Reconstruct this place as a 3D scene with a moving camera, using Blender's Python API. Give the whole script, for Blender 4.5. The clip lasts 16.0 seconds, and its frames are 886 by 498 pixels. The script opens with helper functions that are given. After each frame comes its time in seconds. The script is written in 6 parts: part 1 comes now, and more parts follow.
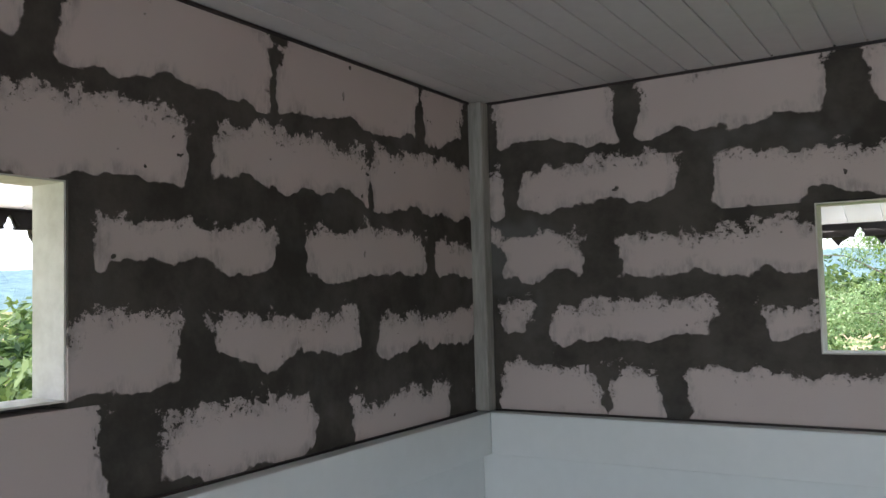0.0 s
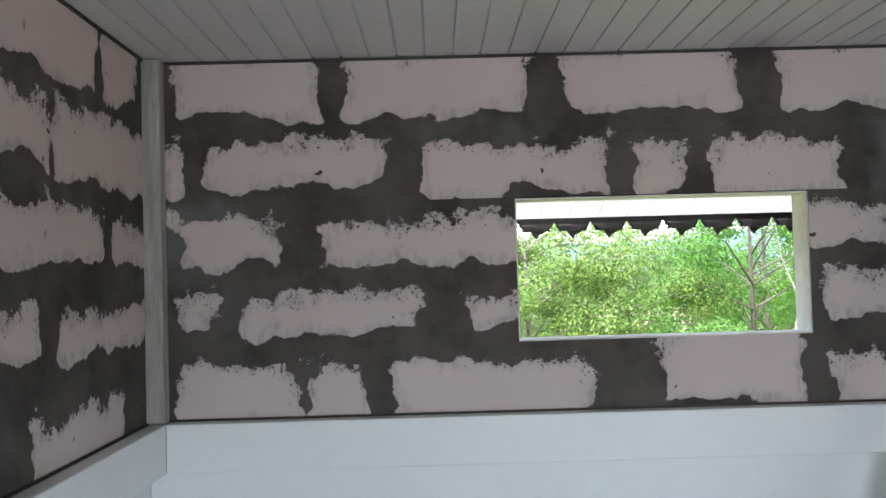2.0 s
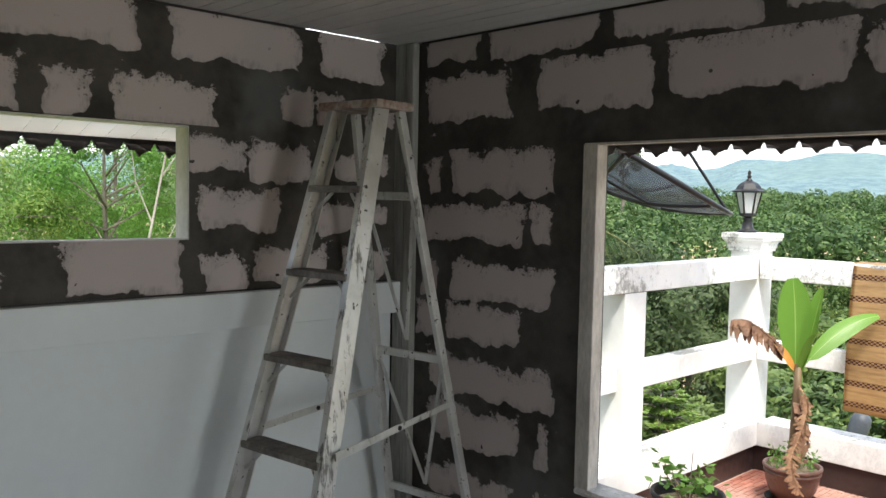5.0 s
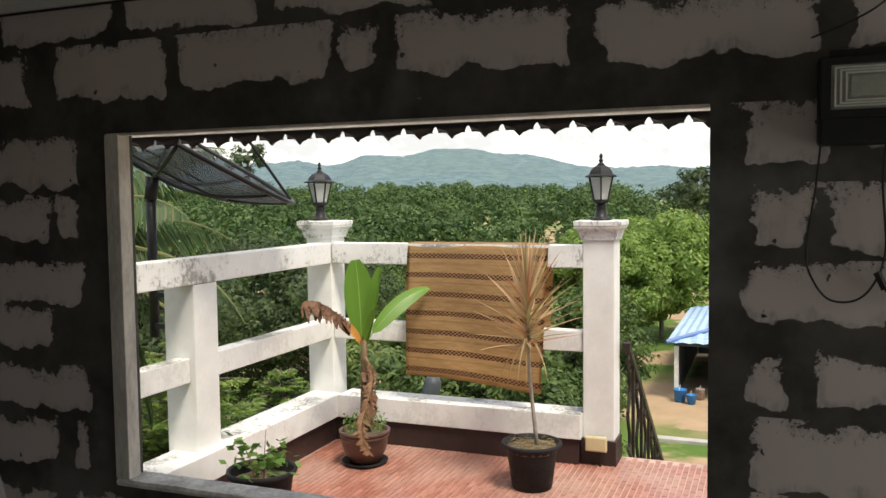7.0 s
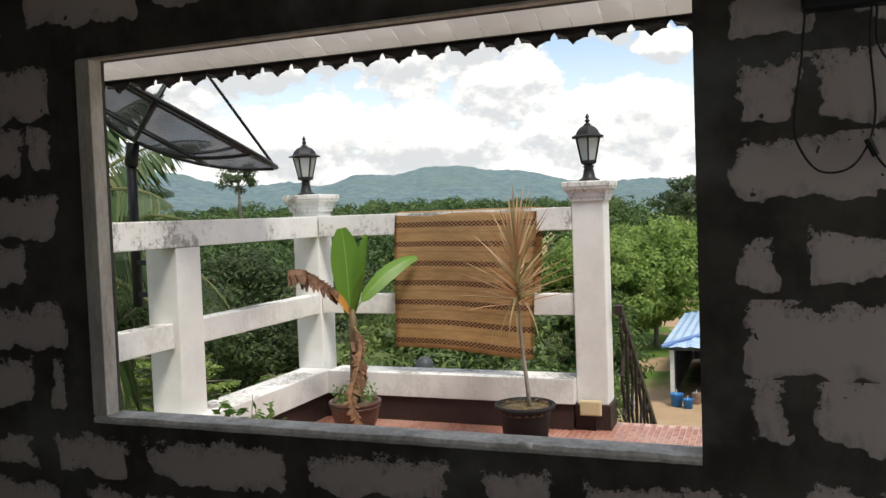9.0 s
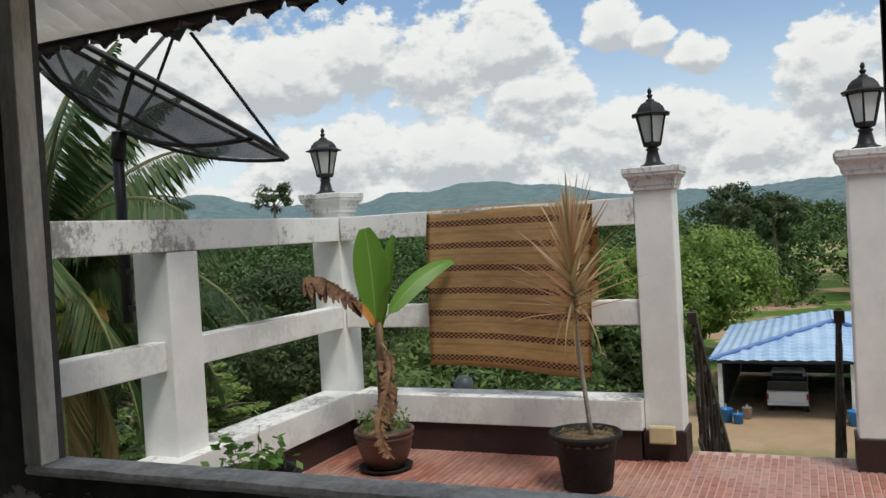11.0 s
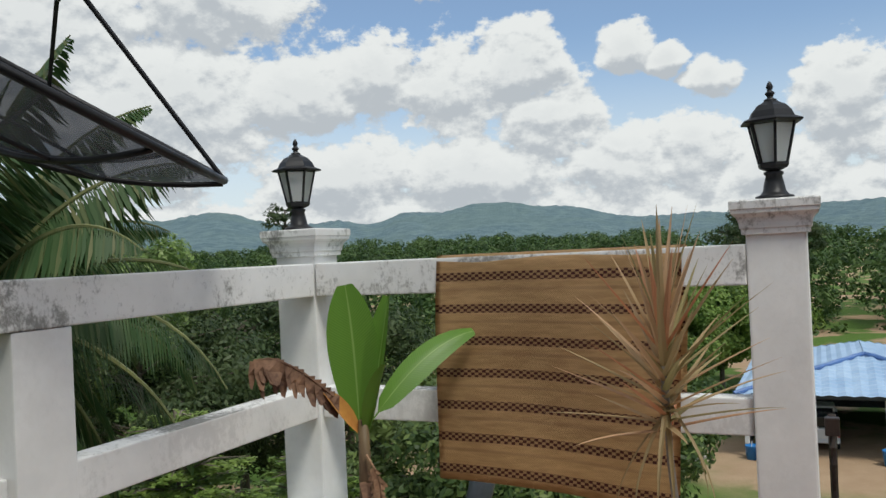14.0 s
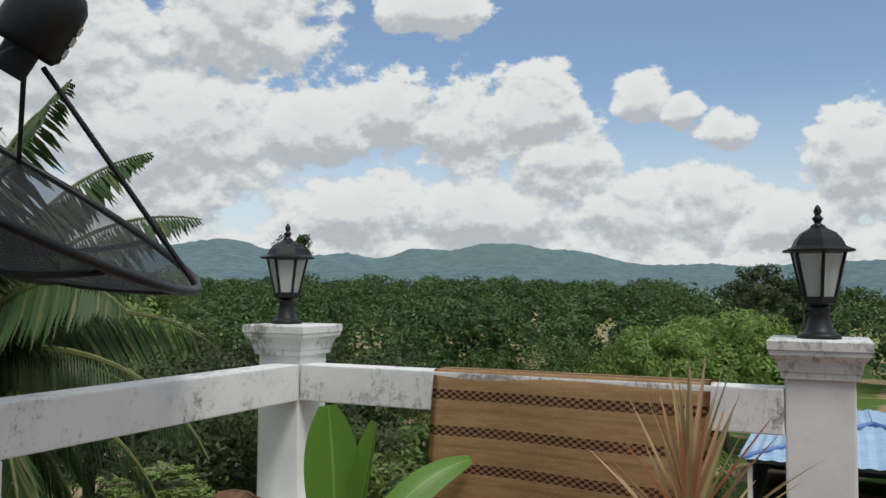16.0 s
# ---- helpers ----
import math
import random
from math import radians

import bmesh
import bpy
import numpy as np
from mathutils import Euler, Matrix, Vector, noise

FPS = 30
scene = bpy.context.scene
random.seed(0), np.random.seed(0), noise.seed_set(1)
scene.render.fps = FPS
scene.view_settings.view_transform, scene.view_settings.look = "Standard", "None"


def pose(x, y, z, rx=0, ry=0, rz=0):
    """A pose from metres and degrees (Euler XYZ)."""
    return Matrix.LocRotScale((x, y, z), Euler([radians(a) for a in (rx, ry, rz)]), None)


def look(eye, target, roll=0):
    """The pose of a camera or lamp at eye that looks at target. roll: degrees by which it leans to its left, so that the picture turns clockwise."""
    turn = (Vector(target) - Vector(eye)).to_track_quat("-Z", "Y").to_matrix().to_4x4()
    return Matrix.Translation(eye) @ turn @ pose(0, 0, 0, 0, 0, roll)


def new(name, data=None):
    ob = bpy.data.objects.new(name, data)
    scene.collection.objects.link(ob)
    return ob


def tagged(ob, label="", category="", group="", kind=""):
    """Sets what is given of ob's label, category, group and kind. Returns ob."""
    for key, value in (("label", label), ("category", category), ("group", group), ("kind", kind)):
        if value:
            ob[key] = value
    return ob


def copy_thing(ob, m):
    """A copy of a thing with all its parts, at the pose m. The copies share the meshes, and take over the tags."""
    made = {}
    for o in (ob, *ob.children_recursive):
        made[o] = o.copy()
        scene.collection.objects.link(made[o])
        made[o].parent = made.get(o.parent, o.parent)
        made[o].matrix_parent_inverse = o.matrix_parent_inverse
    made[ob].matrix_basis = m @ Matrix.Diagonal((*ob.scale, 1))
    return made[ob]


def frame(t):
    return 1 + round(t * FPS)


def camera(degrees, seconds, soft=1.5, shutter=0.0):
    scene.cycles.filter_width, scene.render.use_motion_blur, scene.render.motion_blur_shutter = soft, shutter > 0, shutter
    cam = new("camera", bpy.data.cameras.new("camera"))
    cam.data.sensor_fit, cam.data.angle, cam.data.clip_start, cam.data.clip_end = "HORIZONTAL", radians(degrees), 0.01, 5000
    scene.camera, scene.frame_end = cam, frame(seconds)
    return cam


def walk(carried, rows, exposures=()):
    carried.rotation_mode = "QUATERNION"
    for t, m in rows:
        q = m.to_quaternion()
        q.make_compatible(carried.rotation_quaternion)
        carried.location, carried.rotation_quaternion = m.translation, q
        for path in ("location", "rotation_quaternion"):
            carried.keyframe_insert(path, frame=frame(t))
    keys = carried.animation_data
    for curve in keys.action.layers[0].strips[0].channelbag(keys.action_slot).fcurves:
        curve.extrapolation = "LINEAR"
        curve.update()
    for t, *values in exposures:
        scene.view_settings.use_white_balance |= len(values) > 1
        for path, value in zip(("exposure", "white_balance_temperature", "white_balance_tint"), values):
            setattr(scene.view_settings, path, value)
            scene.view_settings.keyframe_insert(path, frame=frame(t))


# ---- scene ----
cam = camera(56.0, 16.0)
PATH = [
    (0, (0.033, 0.061, 1.765), (-1.013, 1.762, 1.874), -1.5),
    (0.5, (-0.133, 0.036, 1.781), (-0.888, 1.886, 1.873), -1.9),
    (1, (-0.257, 0.078, 1.761), (-0.788, 2.004, 1.864), -2.2),
    (1.5, (-0.383, 0.124, 1.76), (-0.67, 2.1, 1.861), -2.4),
    (2, (-0.508, 0.13, 1.769), (-0.488, 2.129, 1.835), -1.6),
    (2.5, (-0.584, 0.154, 1.765), (-0.306, 2.133, 1.846), -0.4),
    (3, (-0.683, 0.142, 1.767), (-0.198, 2.081, 1.842), -0.4),
    (3.5, (-0.762, 0.073, 1.771), (-0.043, 1.939, 1.797), -0.7),
    (4, (-0.782, -0.06, 1.763), (0.194, 1.686, 1.726), 1.0),
    (4.5, (-0.813, -0.182, 1.763), (0.39, 1.413, 1.66), 1.7),
    (5, (-0.827, -0.287, 1.743), (0.548, 1.161, 1.623), 1.1),
    (5.2, (-0.817, -0.344, 1.752), (0.612, 1.049, 1.624), 1.3),
    (7.3, (-0.745, -0.687, 1.689), (1.13, -0.003, 1.558), -0.7),
    (7.5, (-0.748, -0.702, 1.666), (1.13, -0.027, 1.531), -0.6),
    (8, (-0.736, -0.723, 1.58), (1.136, -0.033, 1.442), -0.4),
    (8.5, (-0.72, -0.725, 1.469), (1.146, -0.018, 1.333), -0.7),
    (9, (-0.688, -0.666, 1.379), (1.177, 0.052, 1.297), -2.1),
    (9.2, (-0.683, -0.648, 1.359), (1.179, 0.078, 1.298), -2.7),
    (11.3, (0.119, -0.315, 1.268), (1.952, 0.484, 1.229), -3.3),
    (11.5, (0.19, -0.275, 1.269), (2.029, 0.509, 1.22), -3.3),
    (12, (0.461, -0.197, 1.288), (2.288, 0.616, 1.22), -1.9),
    (12.5, (0.685, -0.121, 1.279), (2.483, 0.753, 1.24), -1.5),
    (13, (0.916, 0.034, 1.343), (2.741, 0.851, 1.353), -3.0),
    (13.5, (1.167, 0.131, 1.365), (3.009, 0.911, 1.403), -3.3),
    (14, (1.337, 0.214, 1.417), (3.16, 1.036, 1.428), -2.7),
    (14.5, (1.462, 0.293, 1.491), (3.281, 1.126, 1.495), -2.8),
    (15, (1.54, 0.325, 1.575), (3.376, 1.115, 1.621), -3.1),
    (15.5, (1.621, 0.321, 1.652), (3.457, 1.108, 1.743), -0.8),
    (16, (1.651, 0.326, 1.695), (3.465, 1.162, 1.797), 0.4),
]
EXPOSURES = [(0, 1.88, 6100, 11), (0.5, 2.28, 6000, 11), (1.5, 2.58, 6000, 11), (3.5, 2.5, 6080, 11), (4.1, 2.5, 6250, 10), (4.5, 2.12, 6400, 9), (5, 1.58, 6600, 8), (7.3, 0.77, 7250, 9), (8.4, 0.77, 7150, 9), (9, 0.47, 6900, 9), (11.3, -0.03, 6550, 6), (12.5, 0.03, 6450, 6), (14, -0.1, 6450, 6), (16, -0.2, 6450, 6)]
walk(cam, [(t, look(eye, target, roll)) for t, eye, target, roll in PATH], EXPOSURES)

# ---- world and sun ----
world = bpy.data.worlds.new("sky")
scene.world = world
world.use_nodes = True
SUN_EL, SUN_AZ = radians(60), radians(-128)

# cumulus heaps: direction, height, half width, half height, in degrees
HEAPS = ((33.5, 11, 5.2, 3.6), (28.5, 12.4, 4.4, 3.6), (23.5, 11.4, 4.6, 3.8), (19, 12.0, 3.8, 3.6), (16.5, 8.8, 4.4, 3.4), (12, 5.2, 5.0, 3.4), (7.4, 6.0, 3.0, 3.4),
         (2.5, 4.4, 4.2, 2.8), (-1.8, 8.6, 3.6, 4.2), (-8, 8, 6.0, 5.0), (11.0, 12.9, 2.3, 1.9), (8.7, 12.0, 2.2, 1.4), (6.2, 10.8, 2.3, 1.8), (43, 10, 8.5, 6.5), (51, 15, 10, 9), (39, 18, 7, 5), (25, 18.8, 5.0, 1.7), (31, 5.5, 8, 3), (22, 5.0, 8, 3))


def sky_nodes():
    nt = world.node_tree
    nt.nodes.clear()
    n, l = nt.nodes.new, nt.links.new

    def math_node(op, a, b=0.0, c=0.0, clamp=False):
        m = n("ShaderNodeMath")
        m.operation, m.use_clamp = op, clamp
        for i, v in enumerate((a, b, c)):
            if isinstance(v, (int, float)):
                m.inputs[i].default_value = v
            else:
                l(v, m.inputs[i])
        return m.outputs[0]

    def smooth(v, lo, hi, a=0.0, b=1.0):
        m = n("ShaderNodeMapRange")
        m.interpolation_type = "SMOOTHSTEP"
        l(v, m.inputs[0])
        for i, x in enumerate((lo, hi, a, b)):
            m.inputs[i + 1].default_value = x
        return m.outputs[0]

    tc = n("ShaderNodeTexCoord")
    sky = n("ShaderNodeTexSky")
    sky.sky_type, sky.sun_disc = "NISHITA", False
    sky.sun_elevation, sky.sun_rotation = SUN_EL, radians(90) - SUN_AZ
    sky.air_density, sky.dust_density = 1.0, 0.6
    sep = n("ShaderNodeSeparateXYZ")
    l(tc.outputs["Generated"], sep.inputs[0])
    x, y, z = sep.outputs
    def cloud(shift, scale, detail, rough, warp=0.0):
        mp = n("ShaderNodeMapping")
        mp.inputs[1].default_value, mp.inputs[3].default_value = shift, (1, 1, 1.55)
        l(tc.outputs["Generated"], mp.inputs[0])
        t = n("ShaderNodeTexNoise")
        t.inputs["Scale"].default_value, t.inputs["Detail"].default_value = scale, detail
        t.inputs["Roughness"].default_value, t.inputs["Distortion"].default_value = rough, warp
        l(mp.outputs[0], t.inputs["Vector"])
        return t.outputs[0]

    az = math_node("MULTIPLY", math_node("ARCTAN2", y, x), 57.29578)
    el = math_node("MULTIPLY", math_node("ARCSINE", z), 57.29578)

    def heaps(lift):
        """Field of the cumulus heaps by direction and height in degrees; 1 in the heart of a heap, 0 at its edge."""
        e = math_node("ADD", el, lift)
        f = smooth(e, 1.5, 9.5, 0.5, -0.9)
        for a0, e0, ra, re in HEAPS:
            u = math_node("MULTIPLY", math_node("SUBTRACT", az, a0), 1 / ra)
            v = math_node("MULTIPLY", math_node("SUBTRACT", e, e0), 1 / re)
            d = math_node("SQRT", math_node("ADD", math_node("MULTIPLY", u, u), math_node("MULTIPLY", v, v)))
            f = math_node("MAXIMUM", f, math_node("SUBTRACT", 1.0, d))
        return f

    big = cloud((1.34, 0.62, 0.15), 3.6, 5, 0.50, 0.25)
    away = smooth(math_node("ABSOLUTE", math_node("SUBTRACT", az, 27.0)), 36, 60)
    high = smooth(el, 19, 27)
    outside = math_node("MAXIMUM", away, high)
    spread = math_node("SUBTRACT", math_node("MULTIPLY", math_node("MULTIPLY", math_node("SUBTRACT", big, 0.46), 4.0), outside), math_node("SUBTRACT", 0.9, math_node("MULTIPLY", outside, 0.9)))

    def density(lift, shift, detail):
        puff = cloud((0.3, 0.9, 0.1 + shift), 9, detail, 0.58, 0.15)
        fine = cloud((0.7, 0.2, 0.4 + shift), 30, detail, 0.6)
        rough = math_node("ADD", math_node("MULTIPLY", math_node("SUBTRACT", puff, 0.5), 1.5), math_node("MULTIPLY", math_node("SUBTRACT", fine, 0.5), 1.05))
        return math_node("ADD", math_node("MAXIMUM", heaps(lift), spread), rough)
    dens = density(0.0, 0.0, 8)
    over = density(0.9, 0.024, 6)
    cover = smooth(dens, 0.0, 0.2)
    lit = smooth(math_node("SUBTRACT", dens, over), -0.30, 0.22)
    thick = smooth(dens, 0.35, 0.95, 1.0, 0.78)
    ramp = n("ShaderNodeMix")
    ramp.data_type = "RGBA"
    ramp.inputs["A"].default_value, ramp.inputs["B"].default_value = (5.3, 5.6, 6.05, 1), (8.75, 8.8, 8.8, 1)
    l(math_node("MULTIPLY", lit, thick), ramp.inputs["Factor"])
    mix = n("ShaderNodeMix")
    mix.data_type = "RGBA"
    haze = n("ShaderNodeMix")
    haze.data_type = "RGBA"
    haze.inputs["B"].default_value = (8.2, 8.6, 9.0, 1)
    l(smooth(el, 2, 15, 0.75, 0.12), haze.inputs["Factor"])
    l(cover, mix.inputs["Factor"])
    clear = n("ShaderNodeVectorMath")
    clear.operation = "MULTIPLY"
    clear.inputs[1].default_value = (1.02, 1.19, 1.36)
    l(sky.outputs[0], clear.inputs[0])
    l(clear.outputs[0], haze.inputs["A"])
    l(haze.outputs["Result"], mix.inputs["A"])
    l(ramp.outputs["Result"], mix.inputs["B"])
    bg = n("ShaderNodeBackground")
    bg.inputs[1].default_value = 0.1
    l(mix.outputs["Result"], bg.inputs[0])
    out = n("ShaderNodeOutputWorld")
    l(bg.outputs[0], out.inputs[0])


sky_nodes()
sun = new("sun", bpy.data.lights.new("sun", "SUN"))
sun.data.energy, sun.data.angle, sun.data.color = 2.6, radians(16), (1.0, 0.95, 0.87)
sun.matrix_world = look((0, 0, 0), (-math.cos(SUN_EL) * math.cos(SUN_AZ), -math.cos(SUN_EL) * math.sin(SUN_AZ), -math.sin(SUN_EL)))

# Fill lamp added in the assumed, unseen south doorway to brighten the room.
door_fill = new("doorway_fill", bpy.data.lights.new("doorway_fill", "AREA"))
door_fill.data.shape, door_fill.data.size, door_fill.data.size_y = "RECTANGLE", 1.1, 2.0
door_fill.data.energy, door_fill.data.color = 15.5, (0.9, 0.95, 1.0)
door_fill.matrix_world = look((0.775, -3.65, 1.06), (0.775, 0, 1.06))


# ---- materials ----
class Nodes:
    """A small helper to write node materials."""

    def __init__(self, name):
        self.mat = bpy.data.materials.new(name)
        self.mat.use_nodes = True
        self.nt = self.mat.node_tree
        self.nt.nodes.clear()
        self.out = self.nt.nodes.new("ShaderNodeOutputMaterial")
        self.bsdf = self.nt.nodes.new("ShaderNodeBsdfPrincipled")
        self.nt.links.new(self.bsdf.outputs[0], self.out.inputs[0])
        self.geo = self.nt.nodes.new("ShaderNodeNewGeometry")
        self.tc = self.nt.nodes.new("ShaderNodeTexCoord")
        self.info = self.nt.nodes.new("ShaderNodeObjectInfo")

    def node(self, kind, **inputs):
        m = self.nt.nodes.new(kind)
        for key, v in inputs.items():
            self.set(m.inputs[key.replace("_", " ")], v)
        return m

    def set(self, socket, v):
        if hasattr(v, "is_linked"):
            self.nt.links.new(v, socket)
        else:
            socket.default_value = v

    def math(self, op, *vals, clamp=False):
        m = self.nt.nodes.new("ShaderNodeMath")
        m.operation, m.use_clamp = op, clamp
        for s, v in zip(m.inputs, vals):
            self.set(s, v)
        return m.outputs[0]

    def vmath(self, op, *vals):
        m = self.nt.nodes.new("ShaderNodeVectorMath")
        m.operation = op
        for s, v in zip(m.inputs, vals):
            self.set(s, v)
        return m.outputs[0]

    def range(self, v, lo, hi, a=0.0, b=1.0, smooth=True):
        m = self.nt.nodes.new("ShaderNodeMapRange")
        m.interpolation_type = "SMOOTHSTEP" if smooth else "LINEAR"
        for s, x in zip(m.inputs, (v, lo, hi, a, b)):
            self.set(s, x)
        return m.outputs[0]

    def where(self, space="world"):
        return self.geo.outputs["Position"] if space == "world" else self.tc.outputs["Object"]

    def noise(self, scale, detail=3.0, rough=0.55, space="world", stretch=(1, 1, 1)):
        v = self.vmath("MULTIPLY", self.where(space), stretch)
        t = self.node("ShaderNodeTexNoise", Scale=scale, Detail=detail, Roughness=rough, Vector=v)
        return t.outputs[0]

    def mix(self, f, a, b):
        m = self.nt.nodes.new("ShaderNodeMix")
        m.data_type = "RGBA"
        for key, v in (("Factor", f), ("A", a), ("B", b)):
            self.set(m.inputs[key], (*v, 1) if isinstance(v, tuple) and len(v) == 3 else v)
        return m.outputs["Result"]

    def bump(self, height, strength=0.3, distance=0.01):
        b = self.node("ShaderNodeBump", Strength=strength, Distance=distance, Height=height)
        self.nt.links.new(b.outputs[0], self.bsdf.inputs["Normal"])

    def done(self, color=None, rough=0.6, metal=0.0, spec=0.4):
        if color is not None:
            self.set(self.bsdf.inputs["Base Color"], (*color, 1) if isinstance(color, tuple) and len(color) == 3 else color)
        self.set(self.bsdf.inputs["Roughness"], rough)
        self.bsdf.inputs["Metallic"].default_value = metal
        self.bsdf.inputs["Specular IOR Level"].default_value = spec
        return self.mat


def worn(name, light, dark, rough=0.6, metal=0.0, big=2.0, fine=40.0, amount=0.5, bump=0.2, space="world", stretch=(1, 1, 1), spec=0.4):
    """A surface with large stains and fine grain between two colours."""
    m = Nodes(name)
    f = m.math("ADD", m.math("MULTIPLY", m.noise(big, 4, 0.6, space, stretch), 0.65), m.math("MULTIPLY", m.noise(fine, 4, 0.6, space, stretch), 0.35))
    f = m.range(f, 0.5 - amount * 0.4, 0.5 + amount * 0.4)
    m.bump(m.noise(fine, 5, 0.65, space, stretch), bump, 0.004)
    r = m.range(f, 0, 1, min(1, rough + 0.12), max(0.05, rough - 0.08))
    return m.done(m.mix(f, dark, light), r, metal, spec)


def block_material():
    """Aerated concrete with grey mortar smeared over its edges: the bare part is the rectangle that the two UV layers give."""
    m = Nodes("aerated_block_with_mortar")
    patch = m.node("ShaderNodeUVMap")
    patch.uv_map = "patch"
    half = m.node("ShaderNodeUVMap")
    half.uv_map = "half"
    p = m.node("ShaderNodeSeparateXYZ", Vector=patch.outputs[0])
    h = m.node("ShaderNodeSeparateXYZ", Vector=half.outputs[0])
    up = m.math("DIVIDE", p.outputs[1], h.outputs[1])
    qx = m.math("SUBTRACT", m.math("ABSOLUTE", p.outputs[0]), h.outputs[0])
    qy = m.math("SUBTRACT", m.math("ABSOLUTE", p.outputs[1]), h.outputs[1])
    inside = m.math("SMOOTH_MAX", qx, qy, 0.03)
    wave = m.math("MULTIPLY", m.math("SUBTRACT", m.noise(8, 3, 0.55), 0.5), 0.12)
    streak = m.math("SUBTRACT", m.noise(24, 8, 0.78, stretch=(0.8, 0.8, 0.95)), 0.5)
    ragged = m.range(up, -0.6, 0.8, 0.02, 0.15)
    lobes = m.node("ShaderNodeTexVoronoi", Scale=7.0, Vector=m.where())
    scoop = m.math("MULTIPLY", m.math("SUBTRACT", lobes.outputs[0], 0.45), 0.03)
    d = m.math("ADD", m.math("ADD", inside, m.math("ADD", wave, scoop)), m.math("MULTIPLY", streak, ragged))
    d = m.math("ADD", d, 0.002)
    speck = m.math("MULTIPLY", m.math("MULTIPLY", m.range(m.noise(95, 3, 0.6), 0.60, 0.63), m.range(d, -0.045, -0.002)), m.range(m.math("ADD", up, m.math("MULTIPLY", m.math("SUBTRACT", m.noise(4, 2), 0.5), 3.0)), -0.1, 0.5))
    crumbs = m.math("MULTIPLY", m.range(m.noise(26, 2, 0.5), 0.735, 0.75), m.range(d, -0.12, -0.03))
    mortar = m.math("MAXIMUM", m.range(d, -0.0025, 0.0025), m.math("MAXIMUM", speck, crumbs))
    film = m.math("MULTIPLY", m.range(m.math("ADD", d, m.math("MULTIPLY", m.math("SUBTRACT", m.noise(14, 4, 0.6), 0.5), 0.09)), -0.035, 0.0), m.range(m.noise(55, 5, 0.7, stretch=(1, 1, 0.3)), 0.35, 0.65))
    face = m.mix(m.noise(3, 3), (0.46, 0.397, 0.382), (0.55, 0.478, 0.458))
    pores = m.range(m.noise(260, 2, 0.6), 0.66, 0.74)
    face = m.mix(m.math("MULTIPLY", pores, 0.25), face, (0.25, 0.2, 0.19))
    face = m.mix(m.math("MULTIPLY", film, 0.42), face, (0.13, 0.125, 0.118))
    cement = m.mix(m.range(m.noise(5, 5, 0.65), 0.32, 0.7), (0.046, 0.041, 0.036), (0.094, 0.085, 0.075))
    cement = m.mix(m.range(m.noise(2.2, 4, 0.6), 0.56, 0.72, 0, 0.6), cement, (0.15, 0.152, 0.148))
    hgt = m.math("ADD", m.math("MULTIPLY", mortar, 0.7), m.math("MULTIPLY", m.noise(45, 5, 0.65), m.range(mortar, 0, 1, 0.12, 0.5)))
    m.bump(hgt, 0.55, 0.006)
    return m.done(m.mix(mortar, face, cement), 0.88, 0, 0.2)


M_BLOCK = block_material()
M_MORTAR = worn("grey_mortar", (0.105, 0.102, 0.097), (0.052, 0.05, 0.047), 0.9, big=4, fine=45, amount=0.6, bump=0.5, spec=0.2)
M_WHITE = worn("white_wall_paint", (0.74, 0.77, 0.77), (0.66, 0.69, 0.69), 0.5, big=1.2, fine=25, amount=0.9, bump=0.08)
M_CEIL = worn("white_ceiling_paint", (0.67, 0.65, 0.635), (0.58, 0.56, 0.55), 0.45, big=1.5, fine=30, amount=0.9, bump=0.08)
M_POST = worn("grey_stained_timber", (0.42, 0.41, 0.38), (0.17, 0.165, 0.15), 0.75, big=5, fine=30, amount=0.6, bump=0.4, stretch=(3, 3, 0.35))
M_FRAME = worn("weathered_white_timber", (0.68, 0.64, 0.58), (0.33, 0.30, 0.265), 0.75, big=6, fine=50, amount=0.6, bump=0.4, stretch=(2, 2, 0.6))
M_SILL = worn("cement_smeared_sill", (0.84, 0.83, 0.8), (0.34, 0.33, 0.32), 0.85, big=9, fine=60, amount=0.55, bump=0.6)
M_REVEAL = worn("white_plaster_reveal", (0.72, 0.71, 0.67), (0.5, 0.48, 0.44), 0.8, big=8, fine=40, amount=0.7, bump=0.3)
M_OLDFLOOR = worn("bare_concrete_floor", (0.34, 0.33, 0.31), (0.2, 0.195, 0.18), 0.85, big=1.5, fine=30)
M_TRIM = worn("dark_brown_fretwork", (0.035, 0.026, 0.024), (0.018, 0.014, 0.013), 0.5, big=4, fine=50)
M_ROOF = worn("dull_roof_sheet", (0.3, 0.27, 0.25), (0.2, 0.18, 0.17), 0.6)


def spattered_aluminium():
    """Bright worn aluminium with paint drips, dark scratches and grime."""
    m = Nodes("paint_spattered_aluminium")
    base = m.mix(m.range(m.noise(5, 5, 0.65), 0.3, 0.7), (0.5, 0.49, 0.46), (0.72, 0.71, 0.69))
    grime = m.range(m.noise(20, 6, 0.75, stretch=(1, 1, 0.25)), 0.56, 0.66, 0, 0.75)
    c = m.mix(grime, base, (0.09, 0.075, 0.06))
    splash = m.range(m.noise(48, 3, 0.6), 0.66, 0.69)
    c = m.mix(splash, c, (0.045, 0.04, 0.036))
    m.bump(m.noise(40, 4), 0.2, 0.002)
    return m.done(c, m.range(grime, 0, 0.75, 0.38, 0.8), 0.45, 0.4)


